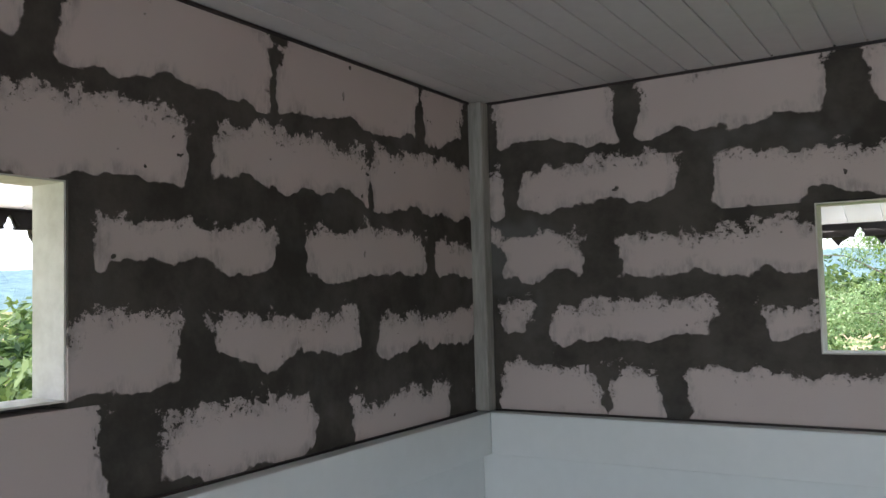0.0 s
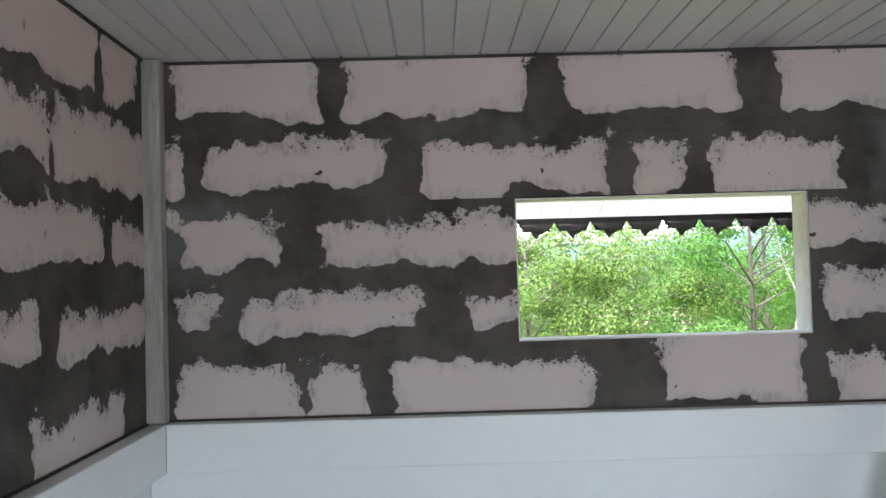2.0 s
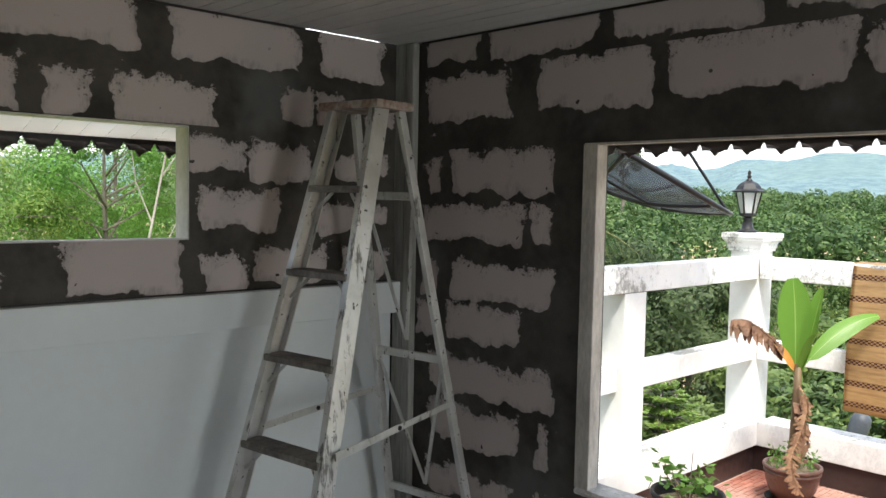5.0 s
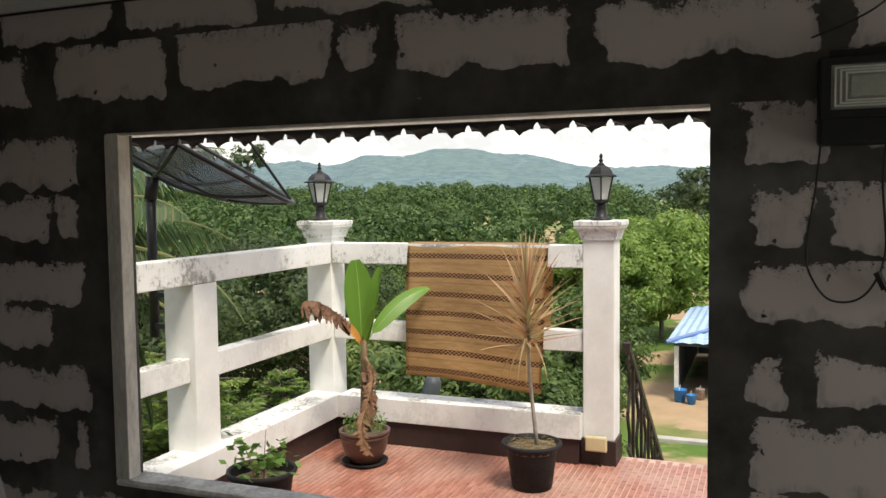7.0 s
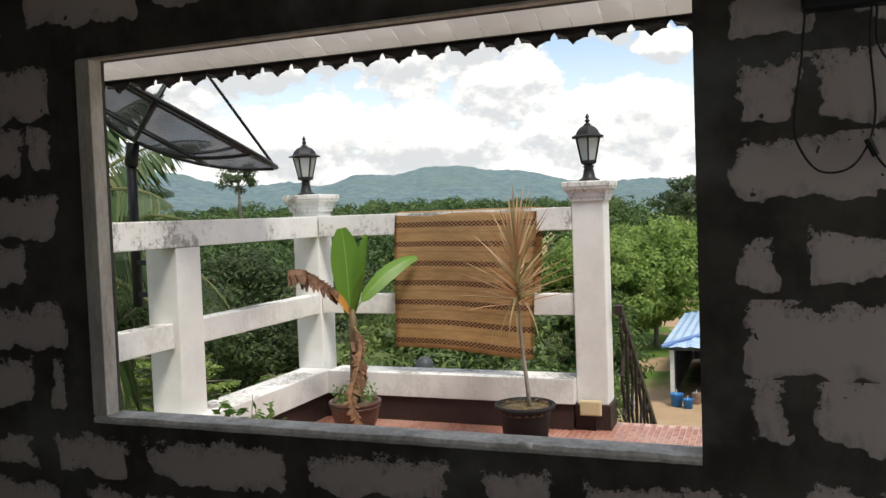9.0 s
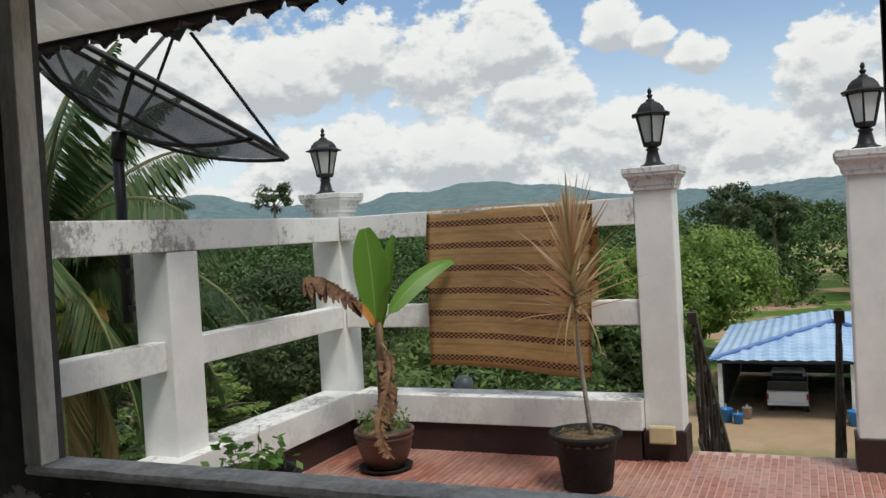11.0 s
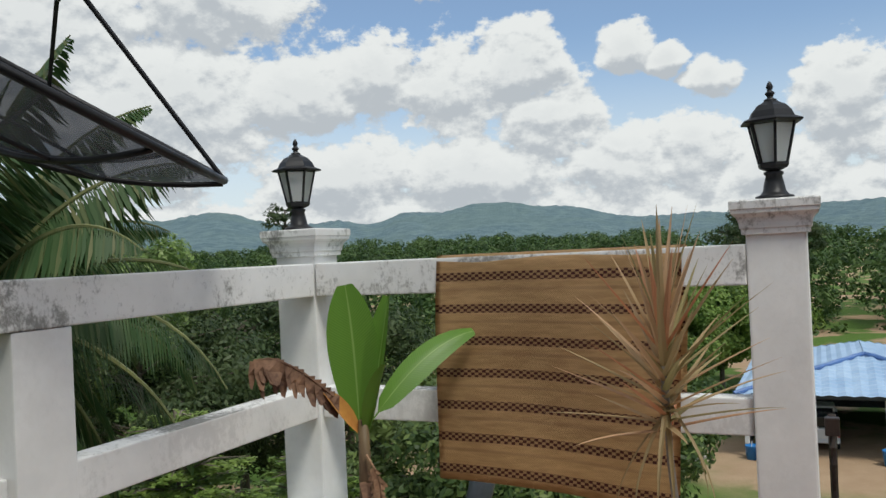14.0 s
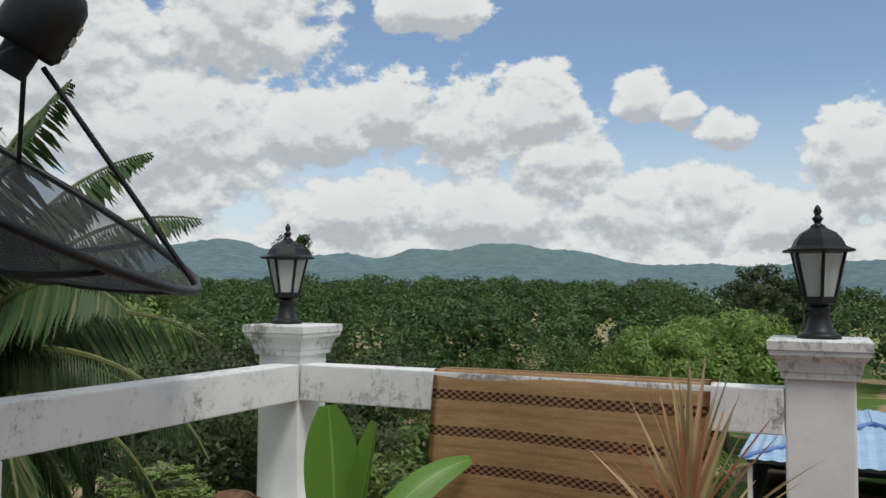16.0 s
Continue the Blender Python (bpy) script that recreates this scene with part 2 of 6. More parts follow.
M_ALU = spattered_aluminium()
M_ALU_DARK = worn("dirty_aluminium_tread", (0.3, 0.27, 0.24), (0.12, 0.1, 0.09), 0.6, 0.4, big=8, fine=60, amount=0.6, bump=0.3)
M_RUST = worn("paint_splashed_ladder_cap", (0.5, 0.46, 0.42), (0.23, 0.11, 0.07), 0.6, 0.3, big=16, fine=60, amount=0.5)
M_SKIRT = worn("dark_maroon_paint", (0.045, 0.026, 0.024), (0.028, 0.017, 0.016), 0.45, big=3, fine=30)
M_BLACK = worn("black_metal", (0.022, 0.022, 0.024), (0.012, 0.012, 0.013), 0.45, 0.3, big=8, fine=60, amount=0.8, bump=0.1)
M_IRON = worn("dark_brown_iron", (0.05, 0.036, 0.03), (0.024, 0.018, 0.016), 0.5, 0.4, big=8, fine=60)
M_PLASTIC = worn("black_plastic_pot", (0.022, 0.022, 0.024), (0.013, 0.013, 0.014), 0.6, big=6, fine=60, bump=0.1, spec=0.2)
M_SOIL = worn("dry_soil_and_straw", (0.2, 0.16, 0.1), (0.05, 0.04, 0.03), 0.95, big=20, fine=90, bump=0.8)
M_CLAY = worn("brown_glazed_clay", (0.13, 0.06, 0.038), (0.055, 0.03, 0.024), 0.35, big=7, fine=40, bump=0.15)
M_BEIGE = worn("yellowed_plastic_box", (0.6, 0.5, 0.31), (0.52, 0.43, 0.26), 0.5)
M_CABLE = worn("black_rubber_cable", (0.02, 0.02, 0.02), (0.012, 0.012, 0.012), 0.5)
M_GREY = worn("dark_grey_plastic", (0.06, 0.07, 0.085), (0.04, 0.045, 0.055), 0.5)
M_DEAD = worn("dry_brown_leaf", (0.3, 0.17, 0.1), (0.075, 0.042, 0.032), 0.8, big=12, fine=60, amount=0.6)
M_STEM = worn("banana_stem", (0.17, 0.12, 0.055), (0.085, 0.05, 0.032), 0.6, big=9, fine=50, amount=0.7, stretch=(2, 2, 0.4))
M_PALMRIB = worn("palm_frond_rib", (0.2, 0.21, 0.08), (0.1, 0.11, 0.045), 0.6, big=4, fine=40)
M_CANE = worn("pale_cane_stem", (0.36, 0.33, 0.28), (0.22, 0.2, 0.17), 0.8, big=12, fine=60)
M_BARK = worn("tree_bark", (0.22, 0.19, 0.15), (0.1, 0.085, 0.065), 0.9, big=2, fine=20, stretch=(2, 2, 0.5))
M_PALEBARK = worn("pale_branch_bark", (0.38, 0.34, 0.29), (0.24, 0.21, 0.17), 0.9, big=2, fine=20)
M_CARWHITE = worn("white_car_paint", (0.7, 0.7, 0.7), (0.6, 0.6, 0.6), 0.3)
M_CARDARK = worn("dark_car_glass", (0.02, 0.022, 0.025), (0.012, 0.012, 0.014), 0.15)
M_TYRE = worn("tyre_rubber", (0.03, 0.03, 0.03), (0.018, 0.018, 0.018), 0.85)
M_BLUEPLASTIC = worn("blue_plastic", (0.03, 0.2, 0.5), (0.025, 0.15, 0.4), 0.4)
M_CONCRETE = worn("light_concrete", (0.45, 0.43, 0.4), (0.33, 0.31, 0.29), 0.85)


def painted_masonry(name, sides):
    """White painted render with grey-black algae stains, strongest on upper edges."""
    m = Nodes(name)
    s = m.range(m.math("ADD", m.math("MULTIPLY", m.noise(2.6, 5, 0.65), 0.55), m.math("MULTIPLY", m.noise(42, 6, 0.8, stretch=(1, 1, 0.7)), 0.45)), 0.475, 0.585, 0, 0.9)
    grain = m.range(m.noise(5, 4), 0.3, 0.7)
    base = m.mix(grain, (0.70, 0.70, 0.69), (0.79, 0.79, 0.78))
    nz = m.node("ShaderNodeSeparateXYZ", Vector=m.geo.outputs["Normal"])
    top = m.range(nz.outputs[2], 0.3, 0.8, sides, 1.0)
    m.bump(m.noise(35, 5, 0.6), 0.15, 0.004)
    return m.done(m.mix(m.math("MULTIPLY", s, top), base, (0.13, 0.125, 0.11)), 0.65, 0, 0.3)


M_MASONRY = painted_masonry("white_render", 0.06)
M_BEAM = painted_masonry("lightly_stained_white_render", 0.22)
M_RAIL = painted_masonry("stained_white_render", 0.85)


def tile_material():
    m = Nodes("terracotta_tile")
    hue = m.mix(m.math("FRACT", m.math("ADD", m.info.outputs["Random"], m.geo.outputs["Random Per Island"])), (0.30, 0.11, 0.078), (0.44, 0.19, 0.14))
    c = m.mix(m.range(m.noise(1.3, 4, 0.6), 0.4, 0.7, 0, 0.6), hue, (0.46, 0.33, 0.28))
    c = m.mix(m.range(m.noise(28, 4), 0.4, 0.8, 0, 0.3), c, (0.2, 0.075, 0.055))
    m.bump(m.noise(60, 4), 0.15, 0.003)
    return m.done(c, m.range(m.noise(3, 3), 0.3, 0.7, 0.3, 0.55), 0, 0.45)


M_TILE = tile_material()
M_GROUT = worn("pale_tile_grout", (0.6, 0.44, 0.38), (0.46, 0.32, 0.27), 0.85, big=3, fine=40)


def leaf_material(name, a, b, c, rough=0.5, through_light=0.35, clumps=0.55):
    """Leaves that vary from piece to piece and let some light through."""
    m = Nodes(name)
    r = m.math("FRACT", m.math("ADD", m.geo.outputs["Random Per Island"], m.info.outputs["Random"]))
    col = m.mix(m.range(r, 0.0, 0.7, smooth=False), a, b)
    col = m.mix(m.range(r, 0.75, 1.0, smooth=False), col, c)
    col = m.mix(m.range(m.noise(0.35, 3), 0.45, 0.75, 0.0, 0.5), col, a)
    col = m.mix(m.range(m.noise(0.22, 3, stretch=(1, 1, 1.3)), 0.5, 0.68, 0.0, clumps), col, c)
    m.done(col, rough, 0, 0.3)
    tr = m.node("ShaderNodeBsdfTranslucent", Color=col)
    mx = m.node("ShaderNodeMixShader", Fac=through_light)
    m.nt.links.new(m.bsdf.outputs[0], mx.inputs[1])
    m.nt.links.new(tr.outputs[0], mx.inputs[2])
    m.nt.links.new(mx.outputs[0], m.out.inputs[0])
    return m.mat


M_LEAF = leaf_material("mixed_green_leaves", (0.036, 0.07, 0.022), (0.098, 0.155, 0.04), (0.21, 0.275, 0.08))
M_LEAF_RUBBER = leaf_material("plantation_leaves", (0.026, 0.06, 0.02), (0.074, 0.135, 0.036), (0.15, 0.225, 0.07))
M_LEAF_DARK = leaf_material("dark_crown_leaves", (0.03, 0.054, 0.022), (0.066, 0.102, 0.036), (0.115, 0.155, 0.058))
M_LEAF_BRIGHT = leaf_material("bright_yellow_green_leaves", (0.085, 0.16, 0.03), (0.19, 0.29, 0.055), (0.31, 0.4, 0.11))
M_LEAF_LIGHT = leaf_material("light_bamboo_leaves", (0.12, 0.2, 0.05), (0.22, 0.32, 0.09), (0.38, 0.46, 0.2))
M_LEAF_GUM = leaf_material("pale_drooping_leaves", (0.13, 0.22, 0.08), (0.25, 0.35, 0.14), (0.45, 0.52, 0.3))
M_LEAF_PINE = leaf_material("feathery_leaves", (0.062, 0.150, 0.025), (0.125, 0.275, 0.044), (0.200, 0.375, 0.075))
M_LEAF_PALM = leaf_material("palm_leaflets", (0.042, 0.092, 0.03), (0.074, 0.125, 0.046), (0.17, 0.175, 0.075), clumps=0.15)
M_LEAF_DRAC = leaf_material("bronze_striped_leaves", (0.3, 0.27, 0.12), (0.64, 0.42, 0.26), (0.62, 0.22, 0.11), clumps=0.0)
M_LEAF_DRY = leaf_material("dry_straw_leaves", (0.3, 0.22, 0.1), (0.42, 0.33, 0.18), (0.2, 0.13, 0.06), clumps=0.0)
M_LEAF_POT = leaf_material("pot_herb_leaves", (0.08, 0.17, 0.035), (0.14, 0.27, 0.06), (0.2, 0.3, 0.1))


def banana_material():
    m = Nodes("banana_leaf")
    uv = m.node("ShaderNodeUVMap")
    uv.uv_map = "leaf"
    xy = m.node("ShaderNodeSeparateXYZ", Vector=uv.outputs[0])
    rib = m.range(m.math("ABSOLUTE", xy.outputs[0]), 0.02, 0.06, 1, 0)
    veins = m.math("SINE", m.math("ADD", m.math("MULTIPLY", xy.outputs[1], 330), m.math("MULTIPLY", m.math("ABSOLUTE", xy.outputs[0]), -40)))
    c = m.mix(m.range(veins, -1, 1), (0.12, 0.255, 0.035), (0.15, 0.3, 0.045))
    c = m.mix(rib, c, (0.25, 0.4, 0.1))
    m.bump(veins, 0.08, 0.003)
    m.done(c, 0.4, 0, 0.4)
    tr = m.node("ShaderNodeBsdfTranslucent", Color=c)
    mx = m.node("ShaderNodeMixShader", Fac=0.35)
    m.nt.links.new(m.bsdf.outputs[0], mx.inputs[1])
    m.nt.links.new(tr.outputs[0], mx.inputs[2])
    m.nt.links.new(mx.outputs[0], m.out.inputs[0])
    return m.mat


M_BANANA = banana_material()


def soffit_material():
    """Thin pale sheeting that glows a little where the sky shines on its back."""
    m = Nodes("pale_translucent_sheeting")
    c = m.mix(m.range(m.noise(2, 4), 0.3, 0.7), (0.78, 0.75, 0.72), (0.86, 0.84, 0.81))
    m.done(c, 0.6, 0, 0.3)
    tr = m.node("ShaderNodeBsdfTranslucent", Color=c)
    mx = m.node("ShaderNodeMixShader", Fac=0.11)
    m.nt.links.new(m.bsdf.outputs[0], mx.inputs[1])
    m.nt.links.new(tr.outputs[0], mx.inputs[2])
    m.nt.links.new(mx.outputs[0], m.out.inputs[0])
    return m.mat


M_SOFFIT = soffit_material()


def mat_material():
    """Woven straw with crossing dark checks in bands; UV in metres: across the mat, along its drop."""
    m = Nodes("woven_straw_mat")
    uv = m.node("ShaderNodeUVMap")
    uv.uv_map = "weave"
    xy = m.node("ShaderNodeSeparateXYZ", Vector=uv.outputs[0])
    u, v = xy.outputs[0], xy.outputs[1]
    pitch = 0.1285
    ph = m.math("FRACT", m.math("DIVIDE", m.math("ADD", v, 0.0585), pitch))
    band = m.math("MULTIPLY", m.range(ph, 0.68, 0.70), m.range(ph, 0.95, 0.97, 1, 0))
    line = m.math("MULTIPLY", m.range(ph, 0.36, 0.40), m.range(ph, 0.44, 0.50, 1, 0))
    ck = m.node("ShaderNodeTexChecker", Scale=1.0)
    cv = m.node("ShaderNodeCombineXYZ", X=m.math("DIVIDE", u, 0.0155), Y=m.math("DIVIDE", v, 0.0106), Z=0.5)
    m.nt.links.new(cv.outputs[0], ck.inputs["Vector"])
    fine = m.math("SINE", m.math("MULTIPLY", u, 700))
    cross = m.math("SINE", m.math("MULTIPLY", v, 900))
    n1 = m.noise(60, 4, 0.6, stretch=(1, 0.15, 1))
    base = m.mix(m.range(n1, 0.3, 0.7), (0.50, 0.315, 0.15), (0.64, 0.425, 0.215))
    base = m.mix(m.range(m.math("FRACT", m.math("DIVIDE", m.math("ADD", v, 0.0585), pitch * 2)), 0.2, 0.8, 0.0, 0.18), base, (0.66, 0.44, 0.21))
    base = m.mix(m.math("MULTIPLY", line, 0.25), base, (0.2, 0.1, 0.05))
    col = m.mix(m.math("MULTIPLY", band, m.math("SUBTRACT", 1.0, ck.outputs["Fac"])), base, (0.1, 0.035, 0.026))
    col = m.mix(m.math("MULTIPLY", band, m.math("MULTIPLY", ck.outputs["Fac"], 0.35)), col, (0.2, 0.09, 0.05))
    m.bump(m.math("ADD", m.math("MULTIPLY", fine, cross), n1), 0.3, 0.002)
    return m.done(col, 0.6, 0, 0.3)


M_MAT = mat_material()


def mesh_dish_material():
    """Fine perforated metal sheet: much of the light passes."""
    m = Nodes("black_perforated_sheet")
    m.done((0.03, 0.03, 0.034), 0.5, 0.3, 0.3)
    tr = m.node("ShaderNodeBsdfTransparent", Color=(0.93, 0.94, 0.97, 1))
    mx = m.node("ShaderNodeMixShader", Fac=0.36)
    m.nt.links.new(m.bsdf.outputs[0], mx.inputs[1])
    m.nt.links.new(tr.outputs[0], mx.inputs[2])
    m.nt.links.new(mx.outputs[0], m.out.inputs[0])
    return m.mat


M_DISH = mesh_dish_material()


def glass_material(name, tint, rough, milk):
    m = Nodes(name)
    m.done(tint, rough, 0, 0.5)
    m.bsdf.inputs["Transmission Weight"].default_value = milk
    m.bsdf.inputs["IOR"].default_value = 1.25
    return m.mat


M_LAMPGLASS = glass_material("frosted_lamp_glass", (0.86, 0.87, 0.86), 0.55, 0.55)
M_FLOODGLASS = worn("ribbed_reflector_glass", (0.42, 0.42, 0.36), (0.28, 0.28, 0.24), 0.25, big=10, fine=90)


def roof_blue():
    m = Nodes("blue_roof_tiles")
    c = m.mix(m.range(m.noise(0.8, 4), 0.3, 0.7), (0.27, 0.4, 0.58), (0.38, 0.51, 0.67))
    return m.done(c, 0.3, 0.0, 0.5)


M_BLUEROOF = roof_blue()
M_BLUEHIP = worn("dark_blue_hip_tiles", (0.1, 0.2, 0.45), (0.07, 0.14, 0.33), 0.4)


def ground_material():
    m = Nodes("grass_and_bare_earth")
    g = m.mix(m.noise(1.5, 5, 0.65), (0.05, 0.11, 0.02), (0.13, 0.2, 0.05))
    e = m.mix(m.noise(0.9, 5, 0.6), (0.3, 0.2, 0.12), (0.45, 0.33, 0.22))
    f = m.range(m.noise(0.16, 5, 0.6), 0.47, 0.56)
    yard = m.vmath("SUBTRACT", m.where(), (37.0, 0.5, -7.3))
    dist = m.node("ShaderNodeVectorMath", Vector=yard)
    dist.operation = "LENGTH"
    worn_yard = m.range(m.math("ADD", dist.outputs["Value"], m.math("MULTIPLY", m.noise(0.5, 4), 6.0)), 6.0, 11.0, 1.0, 0.0)
    f = m.math("MAXIMUM", f, worn_yard)
    m.bump(m.noise(8, 5), 0.5, 0.05)
    return m.done(m.mix(f, g, e), 0.95, 0, 0.1)


M_GROUND = ground_material()


def hill_material():
    m = Nodes("hazy_wooded_hills")
    # Distance haze is mixed into these pale blue-grey base colours.
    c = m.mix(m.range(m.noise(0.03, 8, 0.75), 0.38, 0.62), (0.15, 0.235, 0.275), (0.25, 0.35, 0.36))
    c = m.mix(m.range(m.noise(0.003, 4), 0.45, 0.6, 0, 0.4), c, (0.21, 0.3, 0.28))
    m.bump(m.noise(0.05, 6, 0.75), 0.9, 25)
    return m.done(c, 0.95, 0, 0.1)


M_HILL = hill_material()


# ---- mesh helpers ----
def mesh_of(name, bm, material, smooth=False):
    me = bpy.data.meshes.new(name)
    bm.normal_update()
    bm.to_mesh(me)
    bm.free()
    me.materials.append(material)
    if smooth:
        me.polygons.foreach_set("use_smooth", [True] * len(me.polygons))
    return me


def part(name, bm, material, parent, label="", smooth=False):
    ob = new(name, mesh_of(name, bm, material, smooth))
    if parent is not None:
        ob.parent = parent
    if label:
        ob["label"] = label
    return ob


def thing(name, at, label, category, group="", kind="", rz=0.0):
    ob = new(name)
    ob.empty_display_size = 0.1
    ob.matrix_world = pose(*at, 0, 0, rz)
    return tagged(ob, label, category, group, kind)


def box(x0, x1, y0, y1, z0, z1, bevel=0.0, bm=None):
    bm2 = bmesh.new()
    m = Matrix.LocRotScale(((x0 + x1) / 2, (y0 + y1) / 2, (z0 + z1) / 2), None, (abs(x1 - x0), abs(y1 - y0), abs(z1 - z0)))
    bmesh.ops.create_cube(bm2, size=1, matrix=m)
    if bevel:
        bmesh.ops.bevel(bm2, geom=bm2.edges[:], offset=bevel, segments=2, affect="EDGES", profile=0.6)
    if bm is None:
        return bm2
    join(bm, bm2)
    return bm


def join(bm, other):
    me = bpy.data.meshes.new("tmp")
    other.to_mesh(me)
    other.free()
    bm.from_mesh(me)
    bpy.data.meshes.remove(me)
    return bm


def bar(p, q, w, d, up=(0, 0, 1), bevel=0.0, bm=None):
    """A straight bar from p to q, w wide and d deep (d along up)."""
    p, q = Vector(p), Vector(q)
    z = (q - p).normalized()
    x = Vector(up).cross(z)
    if x.length < 1e-4:
        x = Vector((1, 0, 0)).cross(z)
    x.normalize()
    y = z.cross(x)
    m = Matrix((x, y, z)).transposed().to_4x4()
    m.translation = (p + q) / 2
    bm2 = box(-w / 2, w / 2, -d / 2, d / 2, -(q - p).length / 2, (q - p).length / 2, bevel)
    bmesh.ops.transform(bm2, matrix=m, verts=bm2.verts[:])
    return bm2 if bm is None else join(bm, bm2)


def tube(points, r, sides=8, bm=None, closed=False):
    """A round tube along points; r is one radius or one for each point."""
    own = bmesh.new() if bm is None else bm
    pts = [Vector(p) for p in points]
    rs = r if isinstance(r, (list, tuple)) else [r] * len(pts)
    rings = []
    ref = Vector((0.31, 0.2, 0.93))
    for i, p in enumerate(pts):
        a = pts[i - 1] if i or closed else p
        b = pts[(i + 1) % len(pts)] if i < len(pts) - 1 or closed else p
        t = (b - a).normalized()
        if abs(t.dot(ref)) > 0.98:
            ref = Vector((0.9, 0.1, 0.2))
        x = (ref - t * ref.dot(t)).normalized()
        y = t.cross(x)
        rings.append([own.verts.new(p + (x * math.cos(2 * math.pi * k / sides) + y * math.sin(2 * math.pi * k / sides)) * rs[i]) for k in range(sides)])
    n = len(rings)
    for i in range(n if closed else n - 1):
        a, b = rings[i], rings[(i + 1) % n]
        for k in range(sides):
            own.faces.new((a[k], a[(k + 1) % sides], b[(k + 1) % sides], b[k]))
    if not closed:
        own.faces.new(rings[0][::-1])
        own.faces.new(rings[-1])
    return own


def eased(points, steps=6):
    """A smooth path through the points."""
    p = [Vector(q) for q in points]
    p = [p[0] * 2 - p[1]] + p + [p[-1] * 2 - p[-2]]
    path = []
    for a, b, c, d in zip(p, p[1:], p[2:], p[3:]):
        for k in range(steps):
            t = k / steps
            path.append(0.5 * (2 * b + (c - a) * t + (2 * a - 5 * b + 4 * c - d) * t * t + (3 * b - a - 3 * c + d) * t ** 3))
    return path + [p[-2]]


def lathe(profile, sides=24, square=False, bm=None):
    """Turns a profile of (radius, height) round z; square gives four flat sides."""
    own = bmesh.new() if bm is None else bm
    rings = []
    if square:
        dirs = [(-1, -1), (1, -1), (1, 1), (-1, 1)]
    else:
        dirs = [(math.cos(2 * math.pi * k / sides), math.sin(2 * math.pi * k / sides)) for k in range(sides)]
    for r, z in profile:
        rings.append([own.verts.new((c * max(r, 1e-4), s * max(r, 1e-4), z)) for c, s in dirs])
    for a, b in zip(rings, rings[1:]):
        for k in range(len(dirs)):
            own.faces.new((a[k], a[(k + 1) % len(dirs)], b[(k + 1) % len(dirs)], b[k]))
    own.faces.new(rings[0][::-1])
    own.faces.new(rings[-1])
    return own


def wall_with_hole(axis, a, b, u0, u1, z0, z1, holes):
    """Boxes that leave the holes (u0, u1, z0, z1) free, in a slab from a to b across the axis."""
    bm = bmesh.new()
    us = sorted({u0, u1, *[v for h in holes for v in h[:2]]})
    for ua, ub in zip(us, us[1:]):
        mid = (ua + ub) / 2
        cuts = sorted((h[2], h[3]) for h in holes if h[0] < mid < h[1])
        lo = z0
        for c0, c1 in cuts + [(z1, z1)]:
            if c0 - lo > 1e-4:
                if axis == "x":
                    box(a, b, ua, ub, lo, c0, bm=bm)
                else:
                    box(ua, ub, a, b, lo, c0, bm=bm)
            lo = c1
    bmesh.ops.remove_doubles(bm, verts=bm.verts[:], dist=1e-5)
    return bm


def quads(name, corners, material, parent, label=""):
    """One mesh of many four-cornered pieces; corners is an array (n, 4, 3)."""
    n = len(corners)
    me = bpy.data.meshes.new(name)
    me.vertices.add(n * 4)
    me.vertices.foreach_set("co", np.asarray(corners, dtype=np.float32).ravel())
    me.loops.add(n * 4)
    me.loops.foreach_set("vertex_index", np.arange(n * 4, dtype=np.int32))
    me.polygons.add(n)
    me.polygons.foreach_set("loop_start", np.arange(0, n * 4, 4, dtype=np.int32))
    me.update(calc_edges=True)
    me.materials.append(material)
    ob = new(name, me)
    if parent is not None:
        ob.parent = parent
    if label:
        ob["label"] = label
    return ob


def leaf_quads(rng, centres, length, width, droop=0.0, flat=0.0, normals=None, bias=0.6):
    """Pointed leaves at the centres, turned at random; droop pulls the tips down, flat lays them level; with normals their faces turn towards these."""
    n = len(centres)
    d = rng.normal(size=(n, 3))
    d[:, 2] = d[:, 2] * (1 - flat) - droop
    if normals is not None:
        face = normals * bias + rng.normal(size=(n, 3)) * (1 - bias) * 0.6
        face /= np.linalg.norm(face, axis=1)[:, None]
        d -= face * np.sum(d * face, axis=1)[:, None]
    d /= np.linalg.norm(d, axis=1)[:, None]
    s = np.cross(face, d) if normals is not None else rng.normal(size=(n, 3))
    s -= d * np.sum(s * d, axis=1)[:, None]
    s /= np.linalg.norm(s, axis=1)[:, None]
    ln = length * rng.uniform(0.6, 1.3, n)[:, None]
    wd = width * rng.uniform(0.6, 1.3, n)[:, None]
    return np.stack([centres - d * ln * 0.5, centres + s * wd * 0.5, centres + d * ln * 0.5, centres - s * wd * 0.5], axis=1)


def clump_points(rng, centres, radii, per):
    """Points that fill the shell of soft clumps, and the way each one faces."""
    n = len(centres)
    c = np.repeat(centres, per, axis=0)
    r = np.repeat(radii, per, axis=0)
    d = rng.normal(size=(n * per, 3))
    d /= np.linalg.norm(d, axis=1)[:, None]
    k = rng.uniform(0.35, 1.0, n * per) ** 0.6
    up = d + np.array((0, 0, 0.35))
    return c + d * r * k[:, None], up / np.linalg.norm(up, axis=1)[:, None]


# ---- the room ----
FLOOR, CEIL = 0.0, 2.39
XW, XE, YN, YS = -1.30, 1.515, 2.455, -3.6
T_BLOCK, T_OUT = 0.07, 0.02
floor = part("floor", box(XW - 0.1, XE + 0.09, YS - 0.1, YN + 0.1, -0.12, FLOOR), M_OLDFLOOR, None)
tagged(floor, "bare grey concrete floor of the unfinished room", "floor", kind="structure")


